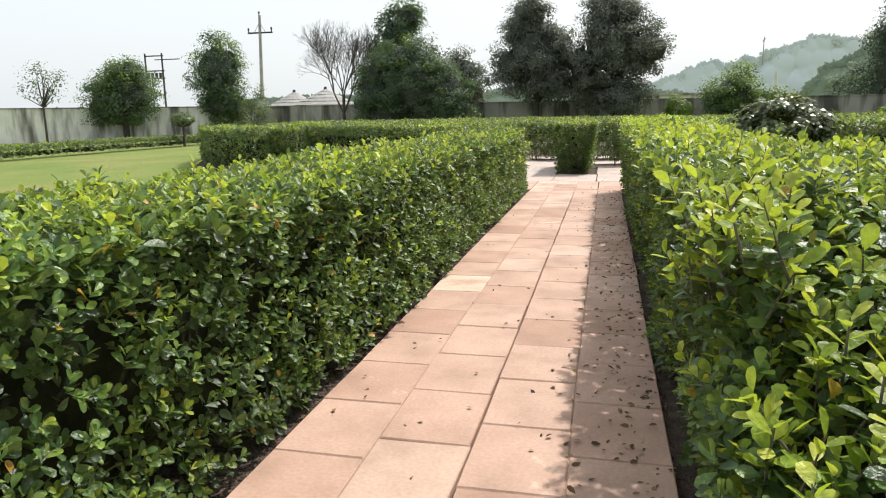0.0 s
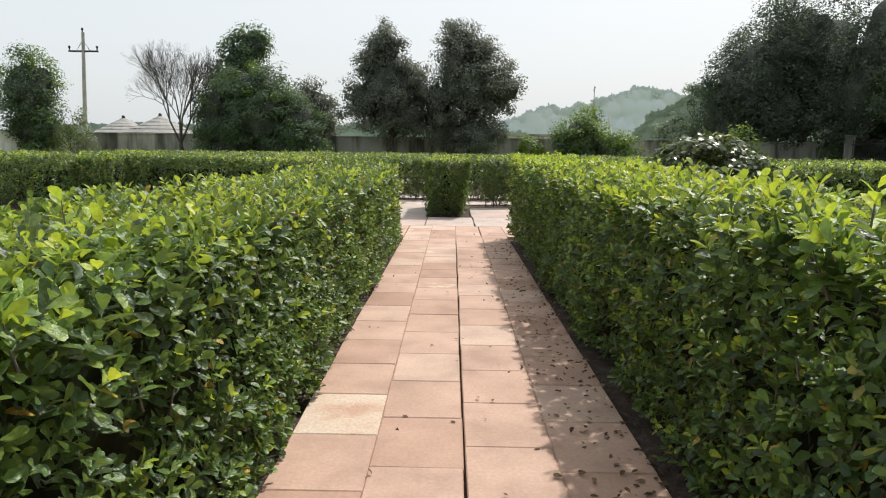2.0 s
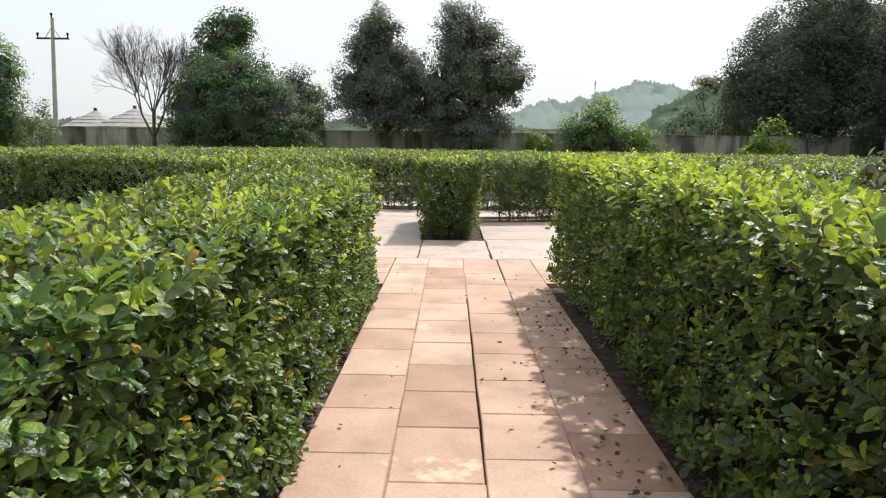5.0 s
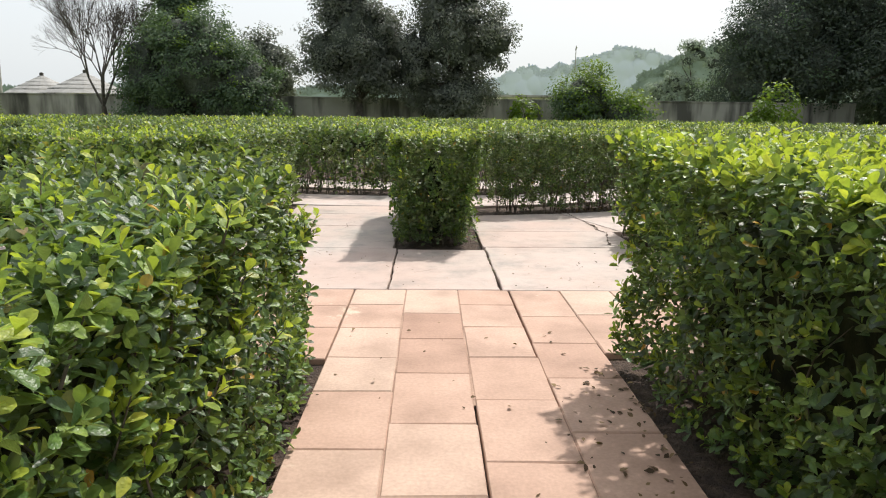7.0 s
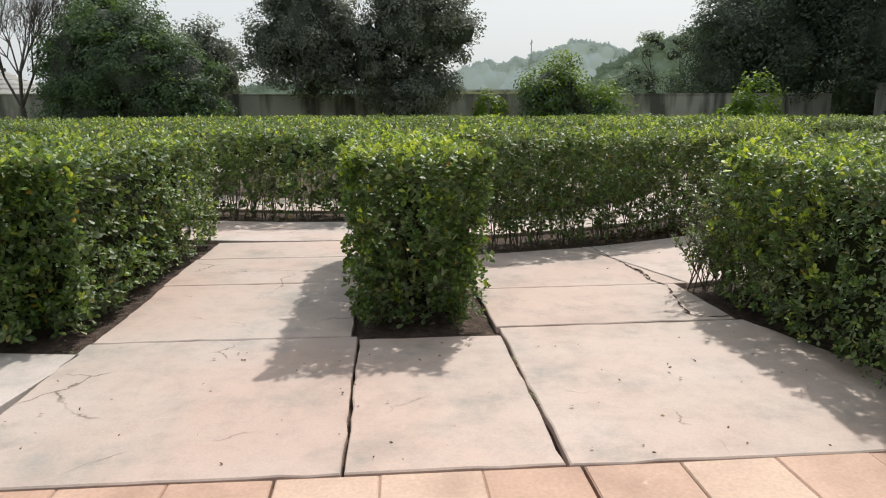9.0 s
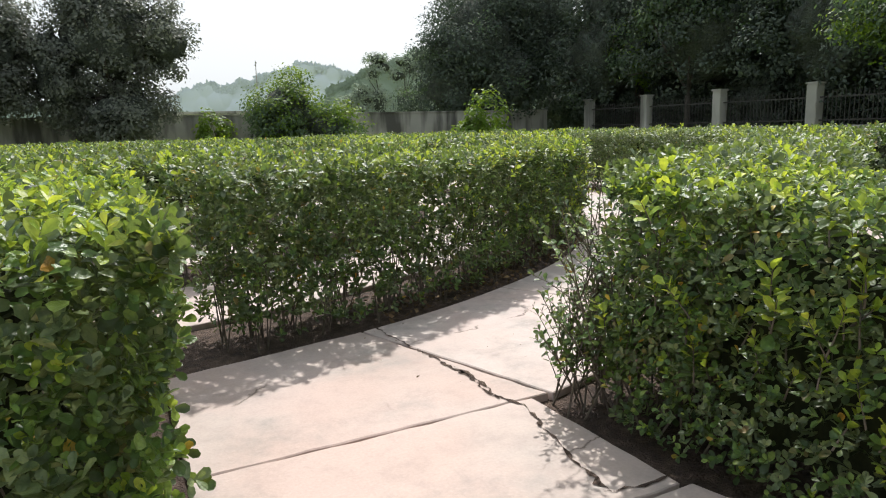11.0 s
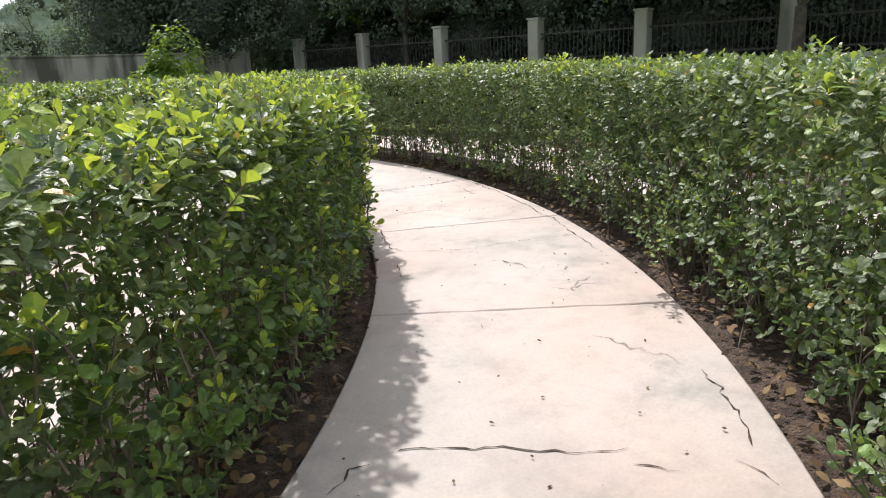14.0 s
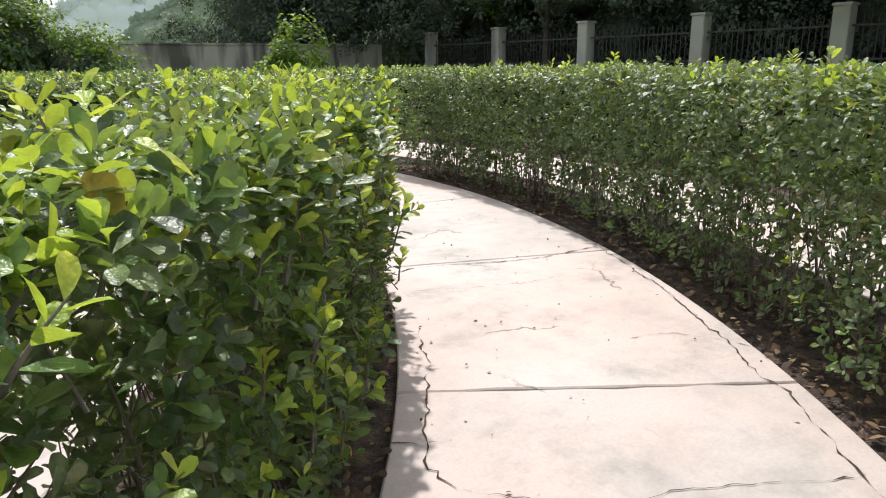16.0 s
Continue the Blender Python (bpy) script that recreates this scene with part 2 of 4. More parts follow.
def raw_mesh(name, verts, faces_flat, sizes, mats, mat_index=None, smooth=False):
    me = bpy.data.meshes.new(name)
    nv, nl, nf = len(verts), len(faces_flat), len(sizes)
    me.vertices.add(nv)
    me.vertices.foreach_set("co", np.asarray(verts, np.float32).ravel())
    me.loops.add(nl)
    me.loops.foreach_set("vertex_index", np.asarray(faces_flat, np.int32))
    me.polygons.add(nf)
    sizes = np.asarray(sizes, np.int32)
    me.polygons.foreach_set("loop_start", np.concatenate(([0], np.cumsum(sizes)[:-1])).astype(np.int32))
    for m in mats:
        me.materials.append(m)
    if mat_index is not None:
        me.polygons.foreach_set("material_index", np.asarray(mat_index, np.int32))
    me.polygons.foreach_set("use_smooth", np.full(nf, smooth))
    me.update(calc_edges=True)
    return me


def child(name, me, parent, label="", kind="", at=None):
    ob = new(name, me)
    if parent is not None:
        ob.parent = parent
        ob.location = at if at is not None else -Vector(parent.location)
    elif at is not None:
        ob.location = at
    return tagged(ob, label, kind=kind)


def part(name, bm, mat, parent, label="", kind="", smooth=False):
    me = bpy.data.meshes.new(name)
    bm.to_mesh(me)
    bm.free()
    me.materials.append(mat)
    if smooth:
        for p in me.polygons:
            p.use_smooth = True
    return child(name, me, parent, label, kind)


def box_bm(x0, x1, y0, y1, z0, z1, bevel=0.0, bm=None):
    bm = bm or bmesh.new()
    r = bmesh.ops.create_cube(bm, size=1, matrix=Matrix.LocRotScale(((x0 + x1) / 2, (y0 + y1) / 2, (z0 + z1) / 2), None, (x1 - x0, y1 - y0, z1 - z0)))
    if bevel:
        bmesh.ops.bevel(bm, geom=list({e for v in r["verts"] for e in v.link_edges}), offset=bevel, segments=2, affect="EDGES")
    return bm


def tubes(segs, sides=6):
    """Tapered tubes from rows of p0, r0, p1, r1."""
    segs = [s for s in segs if (Vector(s[2]) - Vector(s[0])).length > 1e-4]
    p0 = np.array([s[0] for s in segs], float)
    p1 = np.array([s[2] for s in segs], float)
    r0 = np.array([s[1] for s in segs], float)
    r1 = np.array([s[3] for s in segs], float)
    d = p1 - p0
    d /= np.linalg.norm(d, axis=1, keepdims=True)
    ref = np.where(np.abs(d[:, 2:3]) > 0.9, np.array([[1.0, 0, 0]]), np.array([[0, 0, 1.0]]))
    u = np.cross(d, ref)
    u /= np.linalg.norm(u, axis=1, keepdims=True)
    w = np.cross(d, u)
    a = np.arange(sides) * 2 * np.pi / sides
    ring = np.cos(a)[None, :, None] * u[:, None] + np.sin(a)[None, :, None] * w[:, None]
    v = np.concatenate((p0[:, None] + ring * r0[:, None, None], p1[:, None] + ring * r1[:, None, None]), axis=1)
    k = np.arange(sides)
    q = np.stack((k, (k + 1) % sides, (k + 1) % sides + sides, k + sides), 1)
    f = (np.arange(len(segs))[:, None, None] * 2 * sides + q[None]).reshape(-1)
    return v.reshape(-1, 3), f, np.full(len(segs) * sides, 4)


# leaf outline: across, along, lift; the midrib lies a little lower
LEAF_FINE = (np.array([(0, 0, 0), (-0.17, 0.3, 0.03), (0, 0.3, -0.03), (0.17, 0.3, 0.03), (-0.29, 0.62, 0.04), (0, 0.62, -0.02), (0.29, 0.62, 0.04),
                       (-0.21, 0.89, 0.0), (0, 0.9, -0.04), (0.21, 0.89, 0.0), (0, 1, -0.07)]),
             [(0, 2, 1), (0, 3, 2), (1, 2, 5, 4), (2, 3, 6, 5), (4, 5, 8, 7), (5, 6, 9, 8), (7, 8, 10), (8, 9, 10)])
LEAF_MID = (np.array([(0, 0, 0), (-0.22, 0.42, 0.09), (0, 0.42, -0.01), (0.22, 0.42, 0.09), (-0.28, 0.72, 0.08), (0, 0.74, -0.02), (0.28, 0.72, 0.08), (-0.13, 0.95, 0.0), (0.13, 0.95, 0.0), (0, 0.97, -0.06)]),
            [(0, 2, 1), (0, 3, 2), (1, 2, 5, 4), (2, 3, 6, 5), (4, 5, 9, 7), (5, 6, 8, 9)])
LEAF_FAR = (np.array([(0, 0, 0), (-0.27, 0.5, 0.05), (0.27, 0.5, 0.05), (-0.22, 0.85, 0.0), (0.22, 0.85, 0.0), (0, 1, -0.06)]),
            [(0, 2, 1), (1, 2, 4, 3), (3, 4, 5)])
LEAF_CARD = (np.array([(0, 0, 0), (-0.3, 0.55, 0.09), (0.3, 0.55, 0.0), (0, 1, -0.06)]), [(0, 2, 1), (1, 2, 3)])


def unit(a):
    return a / np.maximum(np.linalg.norm(a, axis=1, keepdims=True), 1e-9)


def leaves(name, pos, normal, axis, size, mats, index, shape):
    tv, tf = shape
    n = unit(normal)
    a = unit(axis - (axis * n).sum(1, keepdims=True) * n)
    s = np.cross(a, n)
    v = pos[:, None] + size[:, None, None] * (tv[None, :, 0:1] * s[:, None] + tv[None, :, 1:2] * a[:, None] + tv[None, :, 2:3] * n[:, None])
    flat = np.concatenate([np.array(f) for f in tf])
    sizes = np.array([len(f) for f in tf])
    f = (np.arange(len(pos))[:, None] * len(tv) + flat[None]).reshape(-1)
    return raw_mesh(name, v.reshape(-1, 3), f, np.tile(sizes, len(pos)), mats, np.repeat(index, len(tf)), True)


def wave(x, y, seed, scale):
    r = np.random.default_rng(seed)
    out = 0
    for k in range(6):
        fx, fy, p = r.normal(0, scale, 1), r.normal(0, scale, 1), r.uniform(0, 6.28)
        out = out + np.sin(fx * x + fy * y + p)
    return out / 6 * 1.7


class Strip:
    """A hedge's centre line: through the points of line, or an arc round the maze's centre (radius, from, to in degrees)."""

    def __init__(self, line=None, arc=None):
        if line:
            p = np.array(line, float)
            q = np.linspace(0, len(p) - 1, 60)
            self.pts = np.stack((np.interp(q, np.arange(len(p)), p[:, 0]), np.interp(q, np.arange(len(p)), p[:, 1])), 1)
        else:
            r, d0, d1 = arc
            t = np.radians(np.linspace(d0, d1, 160))
            self.pts = np.stack((CX + r * np.cos(t), CY + r * np.sin(t)), 1)
        d = np.linalg.norm(np.diff(self.pts, axis=0), axis=1)
        self.s = np.concatenate(([0], np.cumsum(d)))
        self.length = self.s[-1]

    def at(self, s):
        x = np.interp(s, self.s, self.pts[:, 0])
        y = np.interp(s, self.s, self.pts[:, 1])
        e = 0.05
        tx = np.interp(np.minimum(s + e, self.length), self.s, self.pts[:, 0]) - np.interp(np.maximum(s - e, 0), self.s, self.pts[:, 0])
        ty = np.interp(np.minimum(s + e, self.length), self.s, self.pts[:, 1]) - np.interp(np.maximum(s - e, 0), self.s, self.pts[:, 1])
        t = unit(np.stack((tx, ty), -1))
        return np.stack((x, y), -1), t, np.stack((-t[:, 1], t[:, 0]), -1)


def hedge(label, strip, width, height, density, size, shape, z0=0.06, young=0.5, sparse=0.0, dull=0.0, seed=1, stems=True, rough=0.04, group="clipped hedges of the maze", faces=(1, 1, 1, 1, 1), flare=0.03, profile=None, gaps=1.6, slump=None, sag=None):
    """density: leaves per square metre of face, in shoots of six; sparse: how thin the foot is; profile: height along the hedge, as rows of (metres, share); slump: (from, to) in metres, between which the path side sags; sag: (from, width, share), an end whose outer strip of the path side is lower; gaps: dark hollows between the shoots; faces: share of density on the two long faces, top, ends."""
    rng = np.random.default_rng(seed)
    L, hw = strip.length, width / 2
    rise = (lambda q: np.interp(q, [p[0] for p in profile], [p[1] for p in profile])) if profile else (lambda q: np.ones(np.shape(q)))
    (bx, by), = strip.at(np.array([L / 2]))[0]
    top = thing("hedge", label, "hedge", group, (bx, by, 0))
    PER = 6
    areas = np.array([L * (height - z0), L * (height - z0), L * width, width * (height - z0), width * (height - z0), L * height * (1.15 if sparse > 0.2 and stems else 0.7 if gaps < 1 else 0)]) * np.array((*faces, 1))
    count = (areas * density / PER).astype(int)
    which = np.repeat(np.arange(6), count)
    n = len(which)
    s = rng.uniform(0, L, n)
    u = rng.uniform(-hw, hw, n)
    z = z0 + (height - z0) * rng.uniform(0, 1, n) ** (1 - 0.35 * sparse)
    u = np.where(which == 0, hw, np.where(which == 1, -hw, u))
    s = np.where(which == 3, 0, np.where(which == 4, L, s))
    z = np.where(which == 2, height, z)
    deep = -np.abs(rng.normal(0, 0.06, n)) + 0.0
    side = np.where(which == 0, 1, np.where(which == 1, -1, 0.0))
    along = np.where(which == 3, -1, np.where(which == 4, 1, 0.0))
    up = (which == 2).astype(float)
    lump = rough * (wave(s * 1.3, z * 2.5 + u * 2.5, seed, 1.6) + 0.7 * wave(s * 5, z * 6 + u * 6, seed + 9, 1.5))
    # now and then a shoot that has outgrown the clipping
    stray = np.where(rng.uniform(0, 1, n) < 0.035, rng.uniform(0.03, 0.09, n), 0)
    out = deep + lump + stray * np.where(up > 0, 1, 0.5) - flare * np.clip(1 - z / height, 0, 1)
    u2 = u + side * out + rng.normal(0, 0.015, n)
    s2 = s + along * out
    z2 = z + up * out
    edge = np.clip((np.abs(u2) - (hw - 0.07)) / 0.07, 0, 1)
    z2 = z2 - up * edge ** 2 * 0.04
    if sparse > 0.2:
        gap = wave(s * 2.3, z * 4, seed + 3, 1.5) + 0.6 * wave(s * 6, z * 8, seed + 4, 1.5)
        low = np.clip(1.0 - z2 / (0.75 * height), 0, 1)
        keep = (rng.uniform(0, 1, n) > sparse * low) & ((gap > -1.0 + 0.6 * sparse * low) | (up > 0))
    else:
        keep = np.ones(n, bool)
    hollow = wave(s * 17 + u * 9, z * 17, seed + 5, 1.4) + 0.5 * wave(s * 34, z * 30 + u * 30, seed + 6, 1.4)
    keep &= (hollow > -gaps) | (rng.uniform(0, 1, n) < 0.25)
    keep &= z2 > 0.03
    inner = which == 5
    keep |= inner & (z2 > 0.2)
    u2 = np.where(inner, u2 * 0.72, u2)
    s2, u2, z2, side, along, up, deep, stray, inner = (q[keep] for q in (s2, u2, z2, side, along, up, deep, stray, inner))
    n = len(s2)
    tops = height * rise(s2)
    z2 = z2 * rise(s2)
    if slump:
        z2 = z2 * (1 - 0.4 * np.clip((slump[1] - s2) / (slump[1] - slump[0]), 0, 1) * np.clip(u2 / hw + 0.15, 0, 1))
    if sag:
        z2 = z2 * np.where((s2 > sag[0]) & (u2 < -hw + sag[1]), sag[2], 1)
    c, t, nn = strip.at(np.clip(s2, 0, L))
    xy = c + t * (s2 - np.clip(s2, 0, L))[:, None] + nn * u2[:, None]
    base = np.column_stack((xy, z2))
    face = np.column_stack((nn * side[:, None] + t * along[:, None], up))
    d = unit(face * 0.55 + np.array([0, 0, 0.6]) + rng.normal(0, 0.27, (n, 3)))
    r1 = unit(np.cross(d, rng.normal(0, 1, (n, 3))))
    r2 = np.cross(d, r1)
    scale = size * rng.uniform(0.8, 1.2, n) * np.where(inner, 1.2, np.where((up > 0) | (z2 > tops - 0.1), 1.0, 0.86))
    patch = np.clip(0.85 + 0.9 * wave(s2 * 0.8 + u2, z2, seed + 7, 1.3), 0.15, 1.5)
    fresh_or_lit = ~inner & (rng.uniform(0, 1, n) < young * patch * np.where(up > 0, 0.9, 0.12 + 0.55 * np.clip((z2 - tops + 0.18) / 0.18, 0, 1))) & (deep > -0.07)
    dullm = (rng.uniform(0, 1, n) < dull) | inner
    P, N, A, S, I = [], [], [], [], []
    for k in range(PER):
        az = k * 2.4 + rng.normal(0, 0.35, n)
        th = np.radians(np.where(up > 0, 88, 78) - 9.5 * k) + rng.normal(0, 0.17, n)
        rad = r1 * np.cos(az)[:, None] + r2 * np.sin(az)[:, None]
        A.append(d * np.cos(th)[:, None] + rad * np.sin(th)[:, None])
        N.append(d * np.sin(th)[:, None] - rad * np.cos(th)[:, None])
        P.append(base + d * (scale * (0.19 * k - 0.5))[:, None])
        S.append(scale * (1.08 - 0.07 * k) * rng.uniform(0.8, 1.15, n))
        I.append(np.where(fresh_or_lit & (k >= 2), 1, np.where(dullm, 2, 0)))
    pos = np.concatenate(P)
    ok = pos[:, 2] > 0.015
    me = leaves("foliage", pos[ok], np.concatenate(N)[ok], np.concatenate(A)[ok], np.concatenate(S)[ok], [LEAF, YOUNG, DULL], np.concatenate(I)[ok], shape)
    child("foliage", me, top, "small glossy oval green leaves", "stuff")
    # solid near-black core well inside the leaves: blocks view, stands in for shade
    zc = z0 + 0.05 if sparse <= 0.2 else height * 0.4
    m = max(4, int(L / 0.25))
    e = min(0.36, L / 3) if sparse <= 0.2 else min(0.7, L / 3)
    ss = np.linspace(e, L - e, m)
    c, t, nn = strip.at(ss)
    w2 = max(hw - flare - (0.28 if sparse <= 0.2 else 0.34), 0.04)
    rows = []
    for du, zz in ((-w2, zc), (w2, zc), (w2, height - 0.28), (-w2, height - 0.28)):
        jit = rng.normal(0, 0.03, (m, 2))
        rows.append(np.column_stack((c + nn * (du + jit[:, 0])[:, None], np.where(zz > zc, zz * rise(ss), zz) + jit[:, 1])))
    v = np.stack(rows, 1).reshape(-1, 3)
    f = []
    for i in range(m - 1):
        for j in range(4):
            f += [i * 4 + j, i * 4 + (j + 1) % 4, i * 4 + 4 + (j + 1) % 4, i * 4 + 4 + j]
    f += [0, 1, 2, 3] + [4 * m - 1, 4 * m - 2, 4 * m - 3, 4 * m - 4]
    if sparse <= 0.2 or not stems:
        child("inner_wood", raw_mesh("inner_wood", v, f, np.full(len(f) // 4, 4), [CORE]), top, "near-black solid core standing in for shade inside the hedge")
    if stems:
        segs = []
        for x in np.arange(0.1 if sparse > 0.2 else 0.35, L - 0.3, 0.16 if sparse > 0.2 else 0.35):
            for q in ((-0.45, 0.0, 0.45) if sparse > 0.2 else (-0.3, 0.3)):
                x1 = x + rng.normal(0, 0.08)
                c, t, nn = strip.at(np.array([np.clip(x1, 0, L)]))
                b = np.array([*(c[0] + nn[0] * (q * hw + rng.normal(0, 0.05))), -0.05])
                r = rng.uniform(0.003, 0.008)
                for k2 in range(2 + (rng.uniform() < 0.5)):
                    e = b + np.array([*(rng.normal(0, 0.06, 2)), rng.uniform(0.3, 0.5)])
                    g = e + np.array([*(rng.normal(0, 0.05, 2)), rng.uniform(0.15, 0.3)])
                    h2 = g + np.array([*(rng.normal(0, 0.07, 2)), rng.uniform(0.1, 0.2)])
                    segs += [(b, r, e, r * 0.65), (e, r * 0.65, g, r * 0.4), (g, r * 0.4, h2, r * 0.2)]
        child("woody_base", raw_mesh("woody_base", *tubes(segs, 5), [TWIG]), top, "thin grey-brown woody stems", "stuff")
    return top


# ---- ground and setting ----
def grid_sheet(name, x0, x1, y0, y1, z, mat, nx=2, ny=2):
    bm = bmesh.new()
    bmesh.ops.create_grid(bm, x_segments=nx, y_segments=ny, size=0.5, matrix=Matrix.LocRotScale(((x0 + x1) / 2, (y0 + y1) / 2, z), None, (x1 - x0, y1 - y0, 1)))
    return part(name, bm, mat, None)


tagged(grid_sheet("ground", -900, 900, -700, 1100, -0.06, LAWN), "flat lawn of short green grass, dry in places", "ground", kind="structure")


def disc(name, r, z, mat, x=CX, y=CY, n=120):
    a = np.arange(n) * 2 * np.pi / n
    v = np.column_stack((x + r * np.cos(a), y + r * np.sin(a), np.full(n, z)))
    return child(name, raw_mesh(name, v, np.arange(n), [n], [mat]), None)


tagged(disc("soil_bed", 13.7, -0.045, SOIL), "dark brown bare soil with leaf litter under the hedges", "ground", kind="structure")
tagged(grid_sheet("soil_strip", -2.6, 1.7, -9.0, 11.0, -0.04, SOIL), "dark brown soil bed beside the tiled path", "ground", kind="structure")


def wall(name, a, b, h, th, mat, label):
    d = Vector((b[0] - a[0], b[1] - a[1], 0))
    yaw = math.atan2(d.y, d.x)
    top = thing(name, label, "wall", at=(a[0], a[1], 0))
    top["kind"] = "structure"
    m = Matrix.Translation((a[0], a[1], 0)) @ Matrix.Rotation(yaw, 4, "Z")
    bm = box_bm(0, d.length, -th / 2, th / 2, -0.1, h - 0.08)
    bmesh.ops.transform(bm, matrix=m, verts=bm.verts)
    part("masonry", bm, mat, top)
    bm = box_bm(0, d.length, -th / 2 - 0.06, th / 2 + 0.06, h - 0.076, h, 0.015)
    bmesh.ops.transform(bm, matrix=m, verts=bm.verts)
    part("coping", bm, WALL_GREY, top, "weathered grey coping")
    return top


wall("wall_back", (-26.5, 47.2), (24.6, 47.2), 2.3, 0.25, WALL_GREY, "grey plastered boundary wall streaked black by rain")
wall("wall_left", (-26.6, 46.9), (-62, 21.0), 2.35, 0.25, WALL_PALE, "pale limewashed boundary wall with black rain streaks")


# ---- hedges ----
NEAR, NEXT, FAR = LEAF_MID, LEAF_FAR, LEAF_CARD
hedge("dense clipped green hedge with bright young leaves beside the tiles", Strip(line=((-1.72, -3.2), (-1.72, 8.2), (-1.74, 9.2), (-1.81, 10.08))), 1.24, 1.06, 2150, 0.06, NEAR, 0.03, 0.42, seed=11, faces=(0.2, 1, 1, 0.2, 1), flare=0.0, profile=((0, 1), (10, 1.0), (11.5, 1.05), (12.6, 1.07), (13.3, 1.13)), sag=(12.7, 0.17, 0.68), gaps=0.85)
hedge("dense clipped green hedge, sunlit on top, along the tiles", Strip(line=((1.08, -4.0), (1.08, 10.15))), 1.04, 1.17, 1900, 0.06, NEAR, 0.03, 1.15, seed=12, faces=(1, 0.3, 1, 0.2, 1), flare=0.08, profile=((0, 1), (9, 1), (12, 1.06), (14.2, 1.1)), gaps=0.85, slump=(2.4, 3.3))
hedge("short clipped hedge end standing in a soil bed", Strip(line=((-0.43, 13.52), (-0.43, 16.2))), 0.94, 1.17, 2500, 0.056, NEAR, 0.04, 0.5, 0.08, 0.3, seed=13, flare=0.12, gaps=0.85)
hedge("clipped hedge with thin foot inside the curved path", Strip(arc=(8.17, -79, -6)), 0.92, 1.15, 1600, 0.057, NEAR, 0.06, 0.3, 0.26, 0.42, seed=14, faces=(0.5, 1, 1, 1, 0.2), flare=0.1, gaps=0.85)
hedge("clipped hedge with bare stems outside the curved path", Strip(arc=(10.82, -71.5, 0)), 0.9, 1.2, 1500, 0.054, NEXT, 0.06, 0.22, 0.36, 0.8, seed=15, faces=(1, 0.5, 1, 1, 0.2), gaps=0.9)
hedge("clipped hedge end with loose shoots at the turning", Strip(line=((2.33, 11.9), (2.33, 14.15))), 0.95, 1.15, 2500, 0.046, NEAR, 0.05, 0.4, 0.16, 0.4, seed=16, faces=(1, 0.5, 1, 1, 0.6), gaps=0.85)
hedge("clipped green hedge beside the concrete passage", Strip(line=((-3.0, 13.55), (-3.0, 17.0))), 0.94, 1.14, 1650, 0.06, NEXT, 0.04, 0.5, 0.12, 0.3, seed=17, faces=(0.7, 1, 1, 1.2, 1))
RING = "ring-shaped clipped hedge of the maze"
hedge("dense clipped ring hedge joining the concrete passage", Strip(arc=(10.9, -99, -128)), 0.9, 1.14, 1700, 0.062, NEXT, 0.05, 0.45, 0.1, 0.3, seed=18, stems=False)
hedge(RING, Strip(arc=(10.9, -127, -190)), 0.9, 1.14, 600, 0.085, FAR, 0.08, 0.45, 0.1, 0.3, seed=44, stems=False)
hedge(RING, Strip(arc=(8.1, -108, -200)), 0.85, 1.14, 560, 0.09, FAR, 0.1, 0.45, 0.4, 0.3, seed=19, stems=False)
hedge(RING, Strip(arc=(8.1, -2, 150)), 0.85, 1.14, 330, 0.11, FAR, 0.1, 0.4, 0.3, 0.3, seed=20, stems=False)
hedge(RING, Strip(arc=(5.72, -150, 60)), 0.86, 1.14, 620, 0.09, FAR, 0.06, 0.4, 0.4, 0.3, seed=21)
hedge(RING, Strip(arc=(5.72, 75, 200)), 0.86, 1.14, 330, 0.11, FAR, 0.1, 0.4, 0.3, 0.3, seed=22, stems=False)
hedge(RING, Strip(arc=(3.3, -170, 170)), 0.85, 1.14, 350, 0.1, FAR, 0.1, 0.4, 0.3, 0.3, seed=23, stems=False)
hedge(RING, Strip(arc=(10.9, 2, 165)), 0.9, 1.14, 280, 0.12, FAR, 0.1, 0.4, 0.3, 0.3, seed=24, stems=False)
OUTER = "outer ring hedge of the maze, clipped flat"
hedge(OUTER, Strip(arc=(13.05, -120, -172.5)), 0.9, 1.12, 750, 0.085, FAR, 0.06, 0.4, 0, 0.3, seed=25, stems=False, faces=(1, 1, 1, 4, 1))
hedge(OUTER, Strip(arc=(14.0, -79, -37)), 0.95, 1.16, 800, 0.085, FAR, 0.06, 0.4, 0.1, 0.4, seed=26, stems=False)
hedge(OUTER, Strip(arc=(14.0, -30, 60)), 0.95, 1.16, 330, 0.115, FAR, 0.06, 0.35, 0.1, 0.4, seed=27, stems=False)
hedge(OUTER, Strip(arc=(14.2, 75, 165)), 0.95, 1.14, 300, 0.12, FAR, 0.06, 0.35, 0, 0.3, seed=28, stems=False)
hedge("low clipped hedge along the edge of the lawn", Strip(line=((-21.9, 12), (-22.6, 34))), 0.8, 0.5, 500, 0.1, FAR, 0.04, 0.3, 0, 0.4, seed=29, stems=False, group="low lawn hedges")


